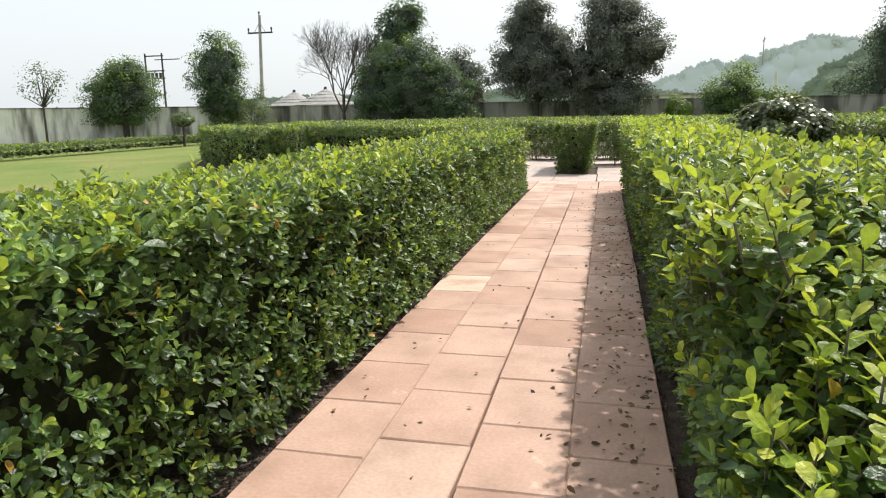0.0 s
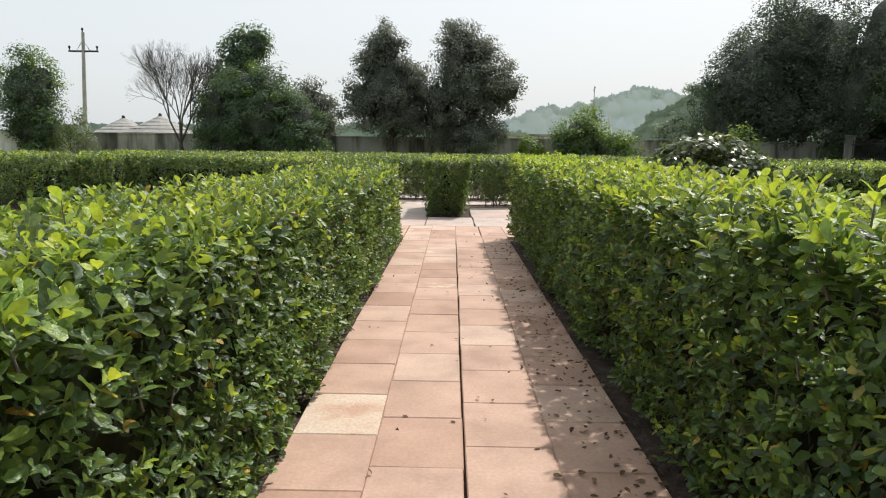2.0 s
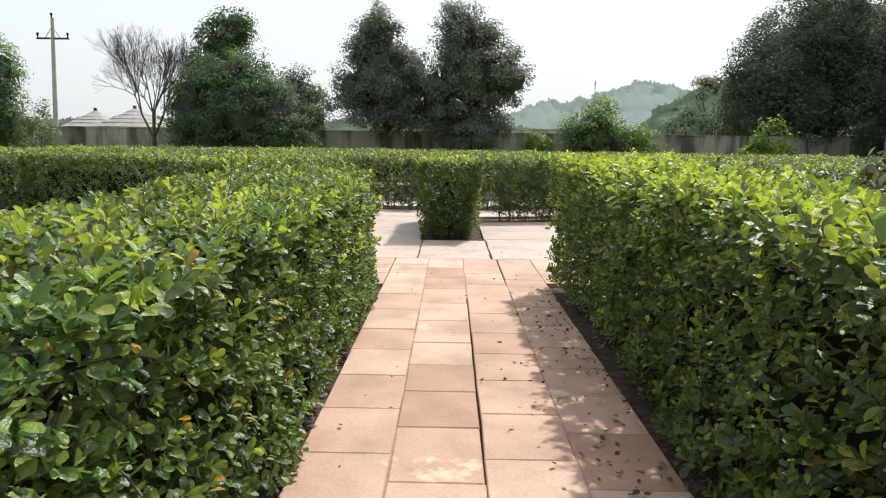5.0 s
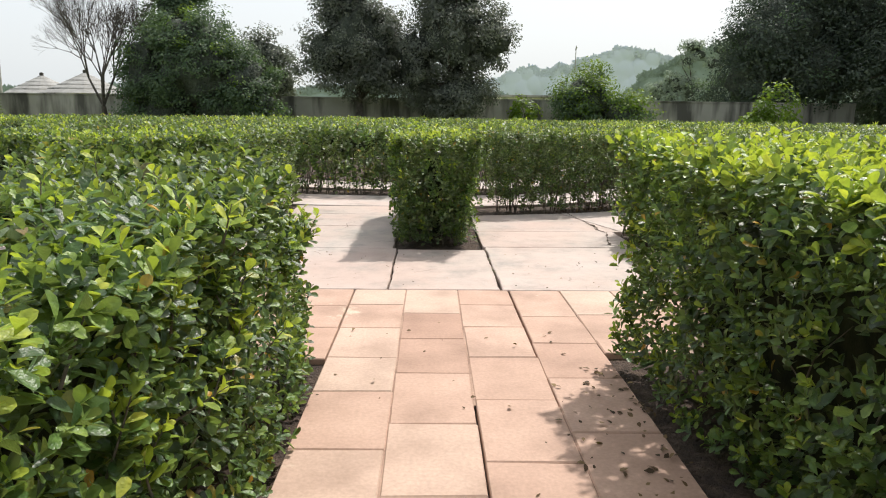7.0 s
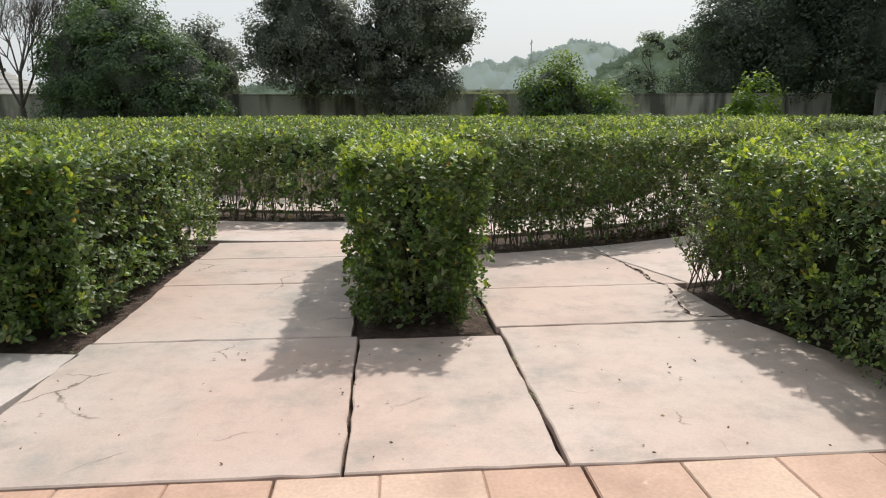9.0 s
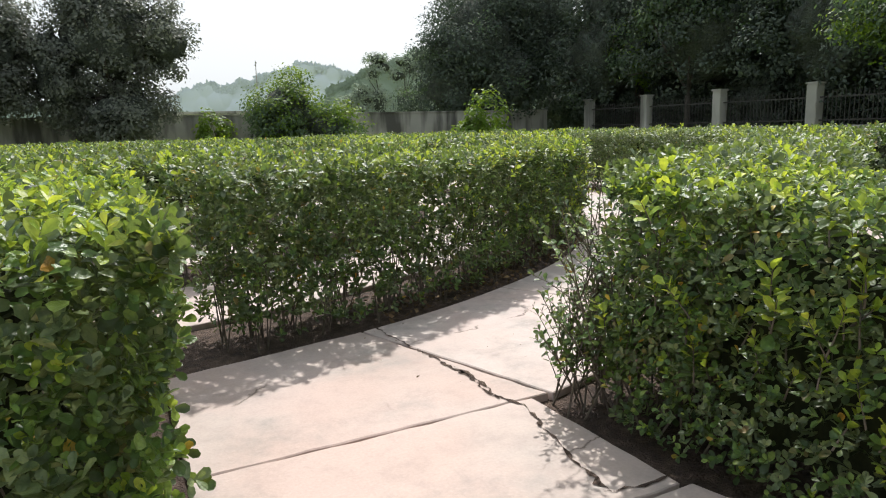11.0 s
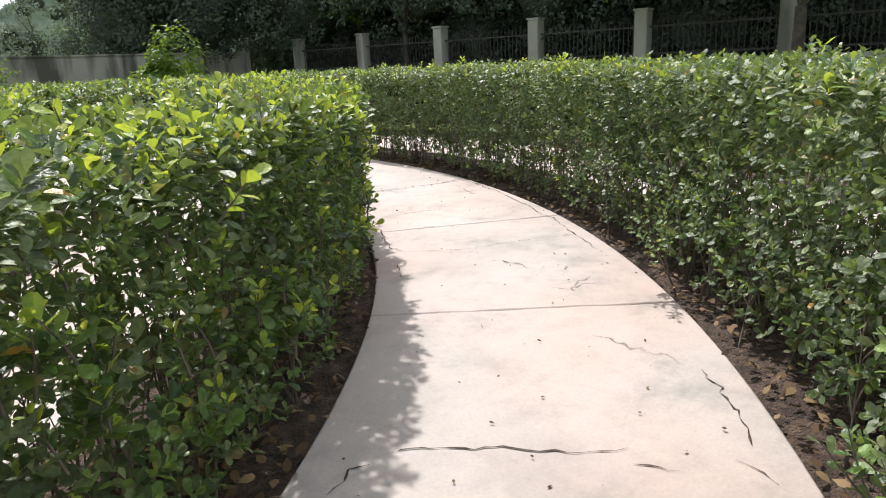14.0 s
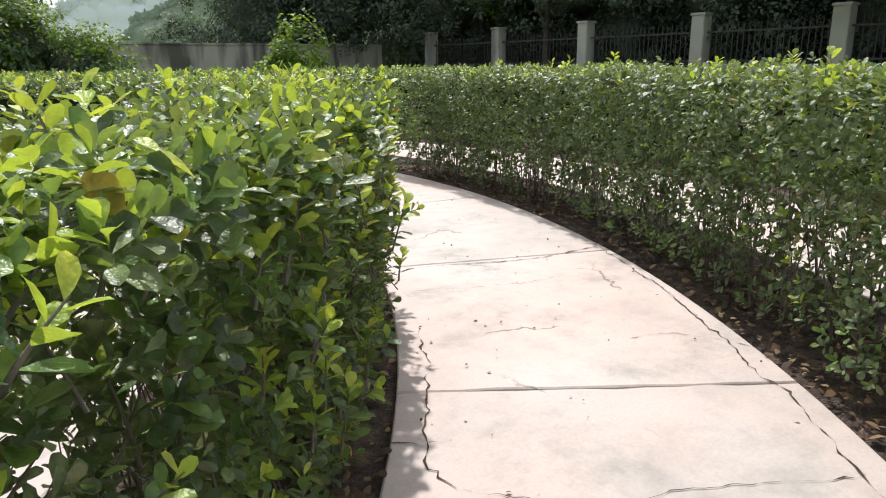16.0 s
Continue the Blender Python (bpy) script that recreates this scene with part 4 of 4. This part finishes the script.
def fence_bay(y0, y1):
    top = thing("iron_railing", "black iron railing with pointed bars on a low plinth", "fence", "iron railings", (FX, y0, 0))
    part("plinth", box_bm(FX - 0.14, FX + 0.14, y0 + 0.24, y1 - 0.24, -0.1, 1.08, 0.01), PILLAR, top, "grey plastered plinth")
    for z in (1.25, 2.1):
        part("rail", box_bm(FX - 0.02, FX + 0.02, y0 + 0.22, y1 - 0.22, z, z + 0.05), IRON, top)
    n = int((y1 - y0 - 0.5) / 0.17)
    bar = None
    for k in range(n):
        y = y0 + 0.33 + k * 0.17
        if bar is None:
            bm = box_bm(-0.012, 0.012, -0.012, 0.012, 1.1, 2.28)
            bmesh.ops.create_cone(bm, segments=4, radius1=0.025, radius2=0.0, depth=0.14, matrix=Matrix.Translation((0, 0, 2.35)))
            bar = bpy.data.meshes.new("bar")
            bm.to_mesh(bar)
            bm.free()
            bar.materials.append(IRON)
        child("bar", bar, top, at=(0, y - y0, 0))


for a, b in zip(PY[1:], PY[:-1]):
    fence_bay(a, b)


# ---- beyond the walls ----
def pole(x, y, h):
    top = thing("utility_pole", "concrete utility pole with a cross-arm and insulators", "pole", at=(x, y, 0))
    lean = Vector((0.35, 0, h))
    child("shaft", raw_mesh("shaft", *tubes([((x, y, -0.1), 0.2, (x + lean.x, y, h), 0.12)], 10), [CONCRETE_POLE], smooth=True), top)
    part("cross_arm", box_bm(x - 1.2 + 0.3, x + 1.2 + 0.3, y - 0.06, y + 0.06, h - 1.55, h - 1.42), IRON, top)
    for dx in (-1.12, 1.12, 0.0):
        z = h - 1.4 if dx else h
        child("insulator", raw_mesh("insulator", *tubes([((x + 0.3 + dx, y, z), 0.05, (x + 0.3 + dx, y, z + 0.18), 0.05), ((x + 0.3 + dx, y, z + 0.18), 0.1, (x + 0.3 + dx, y, z + 0.34), 0.07)], 8), [CORE]), top)
    for s in (-1, 1):
        child("brace", raw_mesh("brace", *tubes([((x + 0.3, y, h - 0.6), 0.02, (x + 0.3 + 0.55 * s, y, h - 1.45), 0.02)], 5), [IRON]), top)


pole(-30.45, 55.7, 10.4)


def transformer_frame(x, y, h):
    top = thing("pole_structure", "twin steel poles carrying cross-beams and switches", "pole", at=(x, y, 0))
    for dx in (0, -2.1):
        z0 = -0.1 if dx == 0 else h - 2.9
        child("post", raw_mesh("post", *tubes([((x + dx, y, z0), 0.11, (x + dx, y, h), 0.09)], 8), [IRON]), top)
    for z in (h - 0.35, h - 1.95, h - 2.75):
        part("beam", box_bm(x - 2.2, x + 0.2, y - 0.06, y + 0.06, z, z + 0.12), IRON, top)
    for k in range(4):
        part("switch", box_bm(x - 1.95 + 0.5 * k, x - 1.7 + 0.5 * k, y - 0.1, y + 0.1, h - 2.63, h - 2.1), IRON, top)
    part("arm", box_bm(x - 0.9, x + 2.2, y - 0.04, y + 0.04, h - 0.75, h - 0.65), IRON, top)


transformer_frame(-47.5, 66.0, 8.6)


def hut(x, y, r, z0, z1):
    top = thing("hut_roof", "low conical sheet-covered hut behind the wall", "hut", "huts behind the wall", (x, y, 0))
    bm = bmesh.new()
    bmesh.ops.create_cone(bm, cap_ends=True, segments=16, radius1=r, radius2=0.12, depth=z1 - z0, matrix=Matrix.Translation((x, y, (z0 + z1) / 2)))
    part("roof", bm, THATCH, top)
    for k in range(4):
        f = 0.2 + 0.2 * k
        bm = bmesh.new()
        bmesh.ops.create_cone(bm, segments=16, radius1=r * (1 - f) + 0.1, radius2=r * (1 - f) + 0.02, depth=0.12, matrix=Matrix.Translation((x, y, z0 + (z1 - z0) * f)))
        part("roof_band", bm, WALL_GREY, top)
    bm = bmesh.new()
    bmesh.ops.create_cone(bm, segments=12, radius1=r * 0.8, radius2=r * 0.8, depth=z0, matrix=Matrix.Translation((x, y, z0 / 2)))
    part("wall", bm, WALL_PALE, top)
    part("finial", box_bm(x - 0.1, x + 0.1, y - 0.1, y + 0.1, z1 - 0.08, z1 + 0.2, 0.03), BARK, top, "dark knob on the roof tip")


hut(-25.9, 53, 2.3, 2.4, 3.55)
hut(-22.6, 52, 2.7, 2.4, 3.7)

shed = thing("shed", "long low pale building with a flat roof beyond the wall", "building", at=(10, 85, 0))
part("wall", box_bm(3, 17, 80, 88, -0.1, 3.2), WALL_PALE, shed)
part("roof", box_bm(2.6, 17.4, 79.6, 88.4, 3.2, 3.45, 0.03), WALL_GREY, shed)


# ---- distance ----
def ridge(name, label, y, x0, x1, profile, col, seed, leaf, n, vary=0.2, lift=0.6, crown=2.0):
    """A far wooded ridge: many leaf clumps over a rising outline."""
    rng = np.random.default_rng(seed)
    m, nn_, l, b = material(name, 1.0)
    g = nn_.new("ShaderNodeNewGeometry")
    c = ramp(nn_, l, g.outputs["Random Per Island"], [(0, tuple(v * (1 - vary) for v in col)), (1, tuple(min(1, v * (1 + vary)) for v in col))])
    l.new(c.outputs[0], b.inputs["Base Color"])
    px, pz = [p[0] for p in profile], [p[1] for p in profile]
    cx, cr = [], []
    at = x0
    while at < x1:
        cr.append(crown * rng.uniform(0.5, 1.25))
        cx.append(at + rng.normal(0, crown * 0.2))
        at += crown * rng.uniform(0.45, 0.95)
    cx, cr = np.array(cx), np.array(cr)
    cz = np.interp(cx, px, pz) * rng.uniform(0.93, 1.03, len(cx)) - cr

    def outline(x):
        d = x[:, None] - cx[None]
        h = np.where(np.abs(d) < cr, cz + np.sqrt(np.maximum(cr ** 2 - d ** 2, 0)), 0)
        return np.maximum(h.max(1), np.interp(x, px, pz) - 1.3 * crown)

    # the slope: a sheet of rounded treetops side by side
    nx, nz = 420, 36
    gx = np.linspace(x0, x1, nx)
    gz = np.linspace(0, 1, nz)[:, None] * (outline(gx) * 0.985)[None]
    flat = np.column_stack((np.tile(gx, nz), gz.ravel()))
    count = int((x1 - x0) * max(pz) / crown ** 2 * 1.6)
    mx, mz, mr = rng.uniform(x0, x1, count), rng.uniform(0, max(pz), count), crown * rng.uniform(0.5, 1.1, count)
    swell = np.zeros(len(flat))
    for a, b_, r in zip(mx, mz, mr):
        near = np.flatnonzero(np.abs(flat[:, 0] - a) < r)
        d2 = (flat[near, 0] - a) ** 2 + (flat[near, 1] - b_) ** 2
        swell[near] = np.maximum(swell[near], np.sqrt(np.maximum(r * r - d2, 0)))
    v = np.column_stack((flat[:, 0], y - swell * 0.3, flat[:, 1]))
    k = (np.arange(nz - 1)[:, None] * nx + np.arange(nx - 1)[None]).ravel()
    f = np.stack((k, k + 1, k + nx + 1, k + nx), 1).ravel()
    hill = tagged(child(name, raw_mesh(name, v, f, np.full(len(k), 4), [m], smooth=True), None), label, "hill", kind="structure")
    # leaf clumps along the skyline
    x = rng.uniform(x0, x1, n)
    top = outline(x)
    z = top - crown * 0.5 * rng.uniform(0, 1, n) ** 2 + rng.normal(0, 0.05 * crown, n)
    pos = np.column_stack((x, y - 0.2 * crown + rng.normal(0, 0.2, n), z))
    nor = np.column_stack((rng.normal(0, vary, n), rng.normal(-1, vary, n), rng.normal(-lift, vary, n)))
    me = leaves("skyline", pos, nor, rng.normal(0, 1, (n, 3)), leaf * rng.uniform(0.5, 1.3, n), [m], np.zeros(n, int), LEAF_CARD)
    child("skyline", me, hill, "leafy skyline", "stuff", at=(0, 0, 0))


# haze put into the base colours: paler and bluer with distance
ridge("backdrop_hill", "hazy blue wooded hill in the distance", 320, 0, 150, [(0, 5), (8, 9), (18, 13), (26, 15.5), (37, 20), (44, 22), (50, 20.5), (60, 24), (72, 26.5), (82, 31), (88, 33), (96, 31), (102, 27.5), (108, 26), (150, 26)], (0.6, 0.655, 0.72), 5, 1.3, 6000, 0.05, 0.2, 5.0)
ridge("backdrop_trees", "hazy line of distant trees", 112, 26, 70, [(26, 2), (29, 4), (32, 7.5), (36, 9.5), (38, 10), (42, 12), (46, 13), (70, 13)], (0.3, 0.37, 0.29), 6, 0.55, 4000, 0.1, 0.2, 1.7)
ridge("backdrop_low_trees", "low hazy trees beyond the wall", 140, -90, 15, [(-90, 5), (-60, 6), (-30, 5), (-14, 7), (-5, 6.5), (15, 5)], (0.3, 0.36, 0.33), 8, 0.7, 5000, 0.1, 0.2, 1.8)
FARTREE = "distant hazy tree with a flat spreading crown"
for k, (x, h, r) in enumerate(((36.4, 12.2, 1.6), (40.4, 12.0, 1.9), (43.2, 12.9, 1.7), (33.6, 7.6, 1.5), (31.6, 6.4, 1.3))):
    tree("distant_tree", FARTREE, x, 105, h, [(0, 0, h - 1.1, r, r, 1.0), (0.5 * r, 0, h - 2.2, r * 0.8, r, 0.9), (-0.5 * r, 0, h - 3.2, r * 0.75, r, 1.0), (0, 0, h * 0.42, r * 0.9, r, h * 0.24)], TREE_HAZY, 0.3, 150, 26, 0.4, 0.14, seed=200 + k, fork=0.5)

spire = thing("temple_spire", "pale tapering stepped tower beyond the trees", "tower", at=(26.7, 120, 0))
for k in range(6):
    bm = bmesh.new()
    bmesh.ops.create_cone(bm, cap_ends=True, segments=8, radius1=1.15 - 0.17 * k, radius2=1.0 - 0.17 * k, depth=1.25, matrix=Matrix.Translation((26.7, 120, 0.65 + 1.26 * k)))
    part("tier", bm, WALL_FAR, spire)

mast = thing("mast", "thin lattice mast on the far hill", "mast", at=(63.7, 318, 0))
child("lattice", raw_mesh("lattice", *tubes([((63.7, 318, 20), 0.25, (63.7, 318, 31.6), 0.15), ((63.4, 318, 29.5), 0.3, (64.0, 318, 31), 0.3)], 4), [CONCRETE_POLE]), mast)


# ---- paving ----
def bevel_slab(poly, z1, th, b=0.006):
    """A slab with a slightly rounded top edge, from its outline (counter-clockwise)."""
    p = np.array(poly, float)
    n = len(p)
    c = p.mean(0)
    d = c - p
    inner = p + d / np.linalg.norm(d, axis=1, keepdims=True) * b * 1.4
    v = np.concatenate((np.column_stack((p, np.full(n, z1 - th))), np.column_stack((p, np.full(n, z1 - b))), np.column_stack((inner, np.full(n, z1)))))
    f, s = [], []
    for lo in (0, n):
        for k in range(n):
            f += [lo + k, lo + (k + 1) % n, lo + n + (k + 1) % n, lo + n + k]
            s.append(4)
    f += [2 * n + k for k in range(n)]
    s.append(n)
    return v, f, s


def slab(name, parent, poly, mat, z=0.0, th=0.06, ragged=0.0, seed=0):
    """ragged: broken edges, cut every 0.12 m and moved by that much."""
    p = np.array(poly, float)
    if ragged:
        r = np.random.default_rng(seed)
        q = []
        for k in range(len(p)):
            a, e = p[k], p[(k + 1) % len(p)]
            m = max(1, int(np.linalg.norm(e - a) / 0.12))
            q += [a + (e - a) * i / m + (r.normal(0, ragged, 2) if i else 0) for i in range(m)]
        p = np.array(q)
    c = p.mean(0)
    v, f, s = bevel_slab(p - c, 0, th)
    return child(name, raw_mesh(name, v, f, s, [mat]), parent, at=(c[0], c[1], z))


walkway = tagged(new("pavement_tiles"), "path of rectangular red sandstone tiles", "pavement", kind="structure")
rt = np.random.default_rng(4)
PITCH = [0.556, 0.563, 0.562, 0.56]
# the first rows are even; further on each column goes by its own joints
LATER = [[5.75, 6.28, 6.82, 7.35, 7.89, 8.42, 9.05, 9.67, 10.17, 10.74, 11.31], [6.58, 7.08, 7.57, 8.07, 8.68, 9.30, 9.93, 10.52, 11.09],
         [6.24, 6.77, 7.29, 7.82, 8.34, 8.94, 9.57, 10.19, 10.77, 11.31], [7.10, 7.54, 7.99, 8.58, 9.21, 9.86, 10.44, 11.02]]
SIDE_ROWS = [[10.15, 10.5, 11.07], [10.26, 10.74, 11.27]]
GAP = 0.0025
END = 11.755
for x0, x1, y0, y1 in ((-1.08, -0.268, -4.6, 9.5), (-0.244, 0.575, -4.6, 9.5), (-1.08, 0.152, 9.51, 11.75), (0.172, 0.575, 9.51, 11.75), (0.58, 3.7, 10.27, 11.75), (-4.8, -1.102, 10.16, 11.75)):
    tagged(grid_sheet("mortar_bed", x0, x1, y0, y1, -0.006, MORTAR), "pinkish mortar bed under the tiles", "pavement", kind="structure")
for k in range(-9, 11):
    x0 = -1.085 + 0.416 * k
    x1 = x0 + 0.416
    if 0 <= k <= 3:
        first = LATER[k][0]
        joints = [first - PITCH[k] * q for q in range(int((first + 4.6) / PITCH[k]), 0, -1)] + LATER[k] + [END]
    else:
        start = 10.15 if k < 0 else 10.26
        joints = [start] + [q for q in SIDE_ROWS[k % 2] if q > start + 0.2] + [END]
    for y0, y1 in zip(joints[:-1], joints[1:]):
        gl = 0.006 if k == 2 and y0 < 9.5 else 0.007 if k in (0, 3) and y0 > 10.1 else GAP
        gr = 0.004 if k == 1 and y0 < 9.5 else 0.007 if k in (-1, 2) and y0 > 10.1 else GAP
        poly = [(x0 + gl, y0 + GAP), (x1 - gr, y0 + GAP), (x1 - gr, y1 - GAP), (x0 + gl, y1 - GAP)]
        poly = [(px + rt.normal(0, 0.0025), py + rt.normal(0, 0.003)) for px, py in poly]
        pale = k == 0 and 2.2 < y0 < 2.5
        slab("tile", walkway, poly, STONE_PALE if pale else STONE_RED, rt.normal(0, 0.0012))

plaza = tagged(new("pavement_slabs"), "pale pinkish cast concrete slabs with cracked joints", "pavement", kind="structure")
G = 0.008
Y0 = 11.765


def rect(x0, x1, y0, y1):
    return [(x0 + G, y0 + G), (x1 - G, y0 + G), (x1 - G, y1 - G), (x0 + G, y1 - G)]


SLABS = [rect(-0.82, 0.11, Y0, 13.44), rect(-2.52, -0.82, Y0, 13.5), [(0.12, Y0), (2.36, Y0), (2.24, 12.25), (1.84, 13.62), (0.12, 13.59)],
         rect(-2.5, -0.86, 13.5, 14.95), rect(-2.52, -0.86, 14.95, 16.0), rect(-2.5, -0.86, 16.0, 16.86),
         [(0.1, 13.61), (1.8, 13.645), (1.78, 14.635), (0.1, 14.605)], [(0.1, 14.62), (1.89, 14.655), (1.41, 16.215), (0.1, 15.92)]]
for k, p in enumerate(SLABS):
    slab("slab", plaza, p, CONCRETE_PINK, ragged=0.005, seed=k)


def ring_slab_object(r0, r1, a0, a1):
    """One curved slab between two radial joints."""
    g = math.degrees(0.006 / ((r0 + r1) / 2))
    t = np.radians(np.linspace(a0 + g, a1 - g, 13))
    out = [(CX + r1 * math.cos(q), CY + r1 * math.sin(q)) for q in t]
    inn = [(CX + r0 * math.cos(q), CY + r0 * math.sin(q)) for q in t[::-1]]
    near = -75 < a0 < 20 and 8.6 < r0 < 8.7
    slab("slab", plaza, out + inn, CONCRETE, ragged=0.004 if near else 0, seed=int(a0 * 10) % 997)


a = -73.0
for nxt in (-62.2, -49.8, -37.3, -25.5, -13, 0, 13, 26):
    ring_slab_object(8.63, 10.28, a, nxt)
    a = nxt
for k in range(14):
    ring_slab_object(11.25, 12.68, -61.4 + 13 * k, -48.4 + 13 * k)
    ring_slab_object(11.25, 12.68, -110 - 13 * k, -97 - 13 * k)
for k in range(28):
    a0 = -180 + k * 12.857
    ring_slab_object(6.25, 7.58, a0, a0 + 12.857)
    if a0 > 26 or a0 < -120:
        ring_slab_object(8.63, 10.28, a0, a0 + 12.857)
for k in range(14):
    ring_slab_object(3.85, 5.2, k * 25.7 - 180, k * 25.7 - 154.3)



def crack(points, width, seed):
    """A ragged dirt-filled crack along a line on the concrete."""
    r = np.random.default_rng(seed)
    p = np.array(points, float)
    q = []
    for a, e in zip(p[:-1], p[1:]):
        m = max(2, int(np.linalg.norm(e - a) / 0.035))
        q += [a + (e - a) * i / m + r.normal(0, 0.007, 2) for i in range(m)]
    q = np.array(q + [p[-1]])
    t = np.gradient(q, axis=0)
    t = unit(t)
    n = np.column_stack((-t[:, 1], t[:, 0]))
    w = width * np.clip(r.normal(0.42, 0.4, len(q)), 0.05, 1.5)[:, None] / 2
    w[0] = w[-1] = 0.0008
    m = len(q)
    v = np.concatenate((np.column_stack((q + n * w, np.full(m, 0.0042))), np.column_stack((q - n * w, np.full(m, 0.0042)))))
    f = []
    for i in range(m - 1):
        f += [i, i + m, i + m + 1, i + 1]
    child("crack", raw_mesh("crack", v, f, np.full(m - 1, 4), [SOIL]), plaza, "dirt-filled crack", at=(0, 0, 0))


CRACKS = [([(1.53, 16.27), (1.6, 15.52), (1.64, 15.1), (1.61, 14.79), (1.69, 14.57), (1.56, 14.03), (1.52, 13.71)], 0.03),
          ([(1.64, 15.25), (1.66, 14.95), (1.62, 14.7)], 0.055), ([(1.5, 13.74), (1.62, 13.69), (1.8, 13.7)], 0.03),
          ([(8.42, 20.56), (8.19, 20.15), (7.71, 19.31), (7.26, 18.66), (7.02, 18.39), (6.96, 18.23), (6.62, 17.87), (6.42, 17.64), (6.28, 17.48), (6.14, 17.33)], 0.011),
          ([(6.26, 19.75), (6.05, 19.4), (5.67, 18.92), (5.53, 18.73), (5.53, 18.58)], 0.011), ([(5.52, 18.95), (5.6, 18.85), (5.7, 18.81)], 0.008),
          ([(5.25, 18.4), (5.05, 18.18)], 0.01), ([(5.54, 18.56), (5.68, 18.38), (5.86, 18.21), (6.06, 18.13), (6.3, 17.97), (6.5, 17.83), (6.57, 17.8)], 0.006),
          ([(6.91, 18.99), (7.16, 18.86), (7.26, 18.66), (7.29, 18.47)], 0.006), ([(5.64, 17.94), (5.69, 17.88), (5.67, 17.81), (5.7, 17.73), (5.65, 17.65), (5.64, 17.57)], 0.007),
          ([(6.58, 20.22), (6.86, 20.06), (7.15, 19.91), (7.44, 19.85)], 0.006), ([(7.07, 20.52), (7.31, 20.37), (7.66, 20.22), (8.16, 20.16)], 0.012),
          ([(3.26, 16.84), (3.4, 16.89), (3.46, 16.86)], 0.009), ([(3.56, 16.86), (3.68, 16.73), (3.8, 16.55), (3.89, 16.4), (3.93, 16.32), (4.05, 16.21)], 0.011),
          ([(4.78, 16.23), (4.65, 16.1), (4.51, 15.99), (4.3, 15.88)], 0.01), ([(3.98, 16.16), (4.0, 16.07), (4.02, 16.02)], 0.007), ([(4.19, 15.89), (4.15, 15.81), (4.12, 15.75)], 0.012), ([(5.69, 17.86), (5.68, 17.68)], 0.005), ([(0.12, 14.3), (0.5, 14.2), (0.8, 13.9)], 0.003),
          ([(-2.3, 15.4), (-1.7, 15.42), (-1.1, 15.38)], 0.0042), ([(-2.22, 14.58), (-1.9, 14.5), (-1.61, 14.47)], 0.0036)]
for k, (pts, w) in enumerate(CRACKS):
    crack(pts, w, k)

# ---- litter ----
def litter(name, label, n, place, size, mat, seed):
    rng = np.random.default_rng(seed)
    xy = place(rng, n)
    pos = np.column_stack((xy, 0.004 + rng.uniform(0, 0.008, n)))
    nor = np.column_stack((rng.normal(0, 0.35, (n, 2)), np.ones(n)))
    me = leaves(name, pos, nor, rng.normal(0, 1, (n, 3)), size * rng.uniform(0.4, 1.3, n), [mat], np.zeros(n, int), LEAF_FAR)
    tagged(child(name, me, None), label, "litter", kind="stuff")


litter("dry_leaves", "small dry brown leaves and crumbs on the tiles", 900,
       lambda r, n: np.column_stack((0.6 - np.abs(r.normal(0, 0.25, n)), r.uniform(-2, 10, n))), 0.035, DRY, 1)
litter("dry_leaves", "scattered dry crumbs on the tiles", 130,
       lambda r, n: np.column_stack((r.uniform(-1.05, 0.55, n), r.uniform(-2, 11, n))), 0.03, DRY, 2)


def on_ring(r, n):
    t = np.radians(r.uniform(-75, 0, n))
    q = r.uniform(8.7, 10.25, n)
    return np.column_stack((CX + q * np.cos(t), CY + q * np.sin(t)))


def beds(r, n):
    t = np.radians(r.uniform(-71, 0, n))
    q = np.where(r.uniform(0, 1, n) < 0.5, r.uniform(10.3, 11.0, n), r.uniform(7.9, 8.62, n))
    return np.column_stack((CX + q * np.cos(t), CY + q * np.sin(t)))


litter("dry_leaves", "dry bits scattered on the pale concrete", 230, on_ring, 0.02, DRY, 3)
litter("dry_leaves", "dry bits on the concrete slabs at the crossing", 90, lambda r, n: np.column_stack((r.uniform(-2.5, 1.8, n), r.uniform(11.8, 13.4, n))), 0.02, DRY, 5)
litter("leaf_litter", "brown leaf litter covering the soil of the beds", 6000, beds, 0.05, DRY, 4)


def weed(x, y, seed):
    """A small tuft of dry grass in a joint."""
    rng = np.random.default_rng(seed)
    n = 60
    a = rng.uniform(0, 6.28, n)
    base = np.column_stack((x + rng.normal(0, 0.06, n), y + rng.normal(0, 0.05, n), np.full(n, -0.01)))
    ax = np.column_stack((np.cos(a), np.sin(a), rng.uniform(0.5, 1.4, n)))
    no = np.column_stack((-np.sin(a) * 0.2, np.cos(a) * 0.2, np.ones(n)))
    blade = (np.array([(-0.05, 0, 0), (0.05, 0, 0), (0.03, 0.6, 0.05), (-0.03, 0.6, 0.05), (0, 1, -0.05)]), [(0, 1, 2, 3), (3, 2, 4)])
    me = leaves("weed", base, no, ax, rng.uniform(0.04, 0.1, n), [DULL, DRY], (rng.uniform(0, 1, n) < 0.5).astype(int), blade)
    tagged(child("weed", me, None), "small dry grass tuft growing in a joint", "weed", "weeds in the joints")


for k, (x, y) in enumerate(((-2.3, 12.92), (-2.47, 12.88), (-2.5, 13.3), (1.5, 13.72), (1.58, 13.74), (0.14, 12.95), (0.5, 11.85), (1.66, 14.9), (0.12, 12.5))):
    weed(x, y, k)
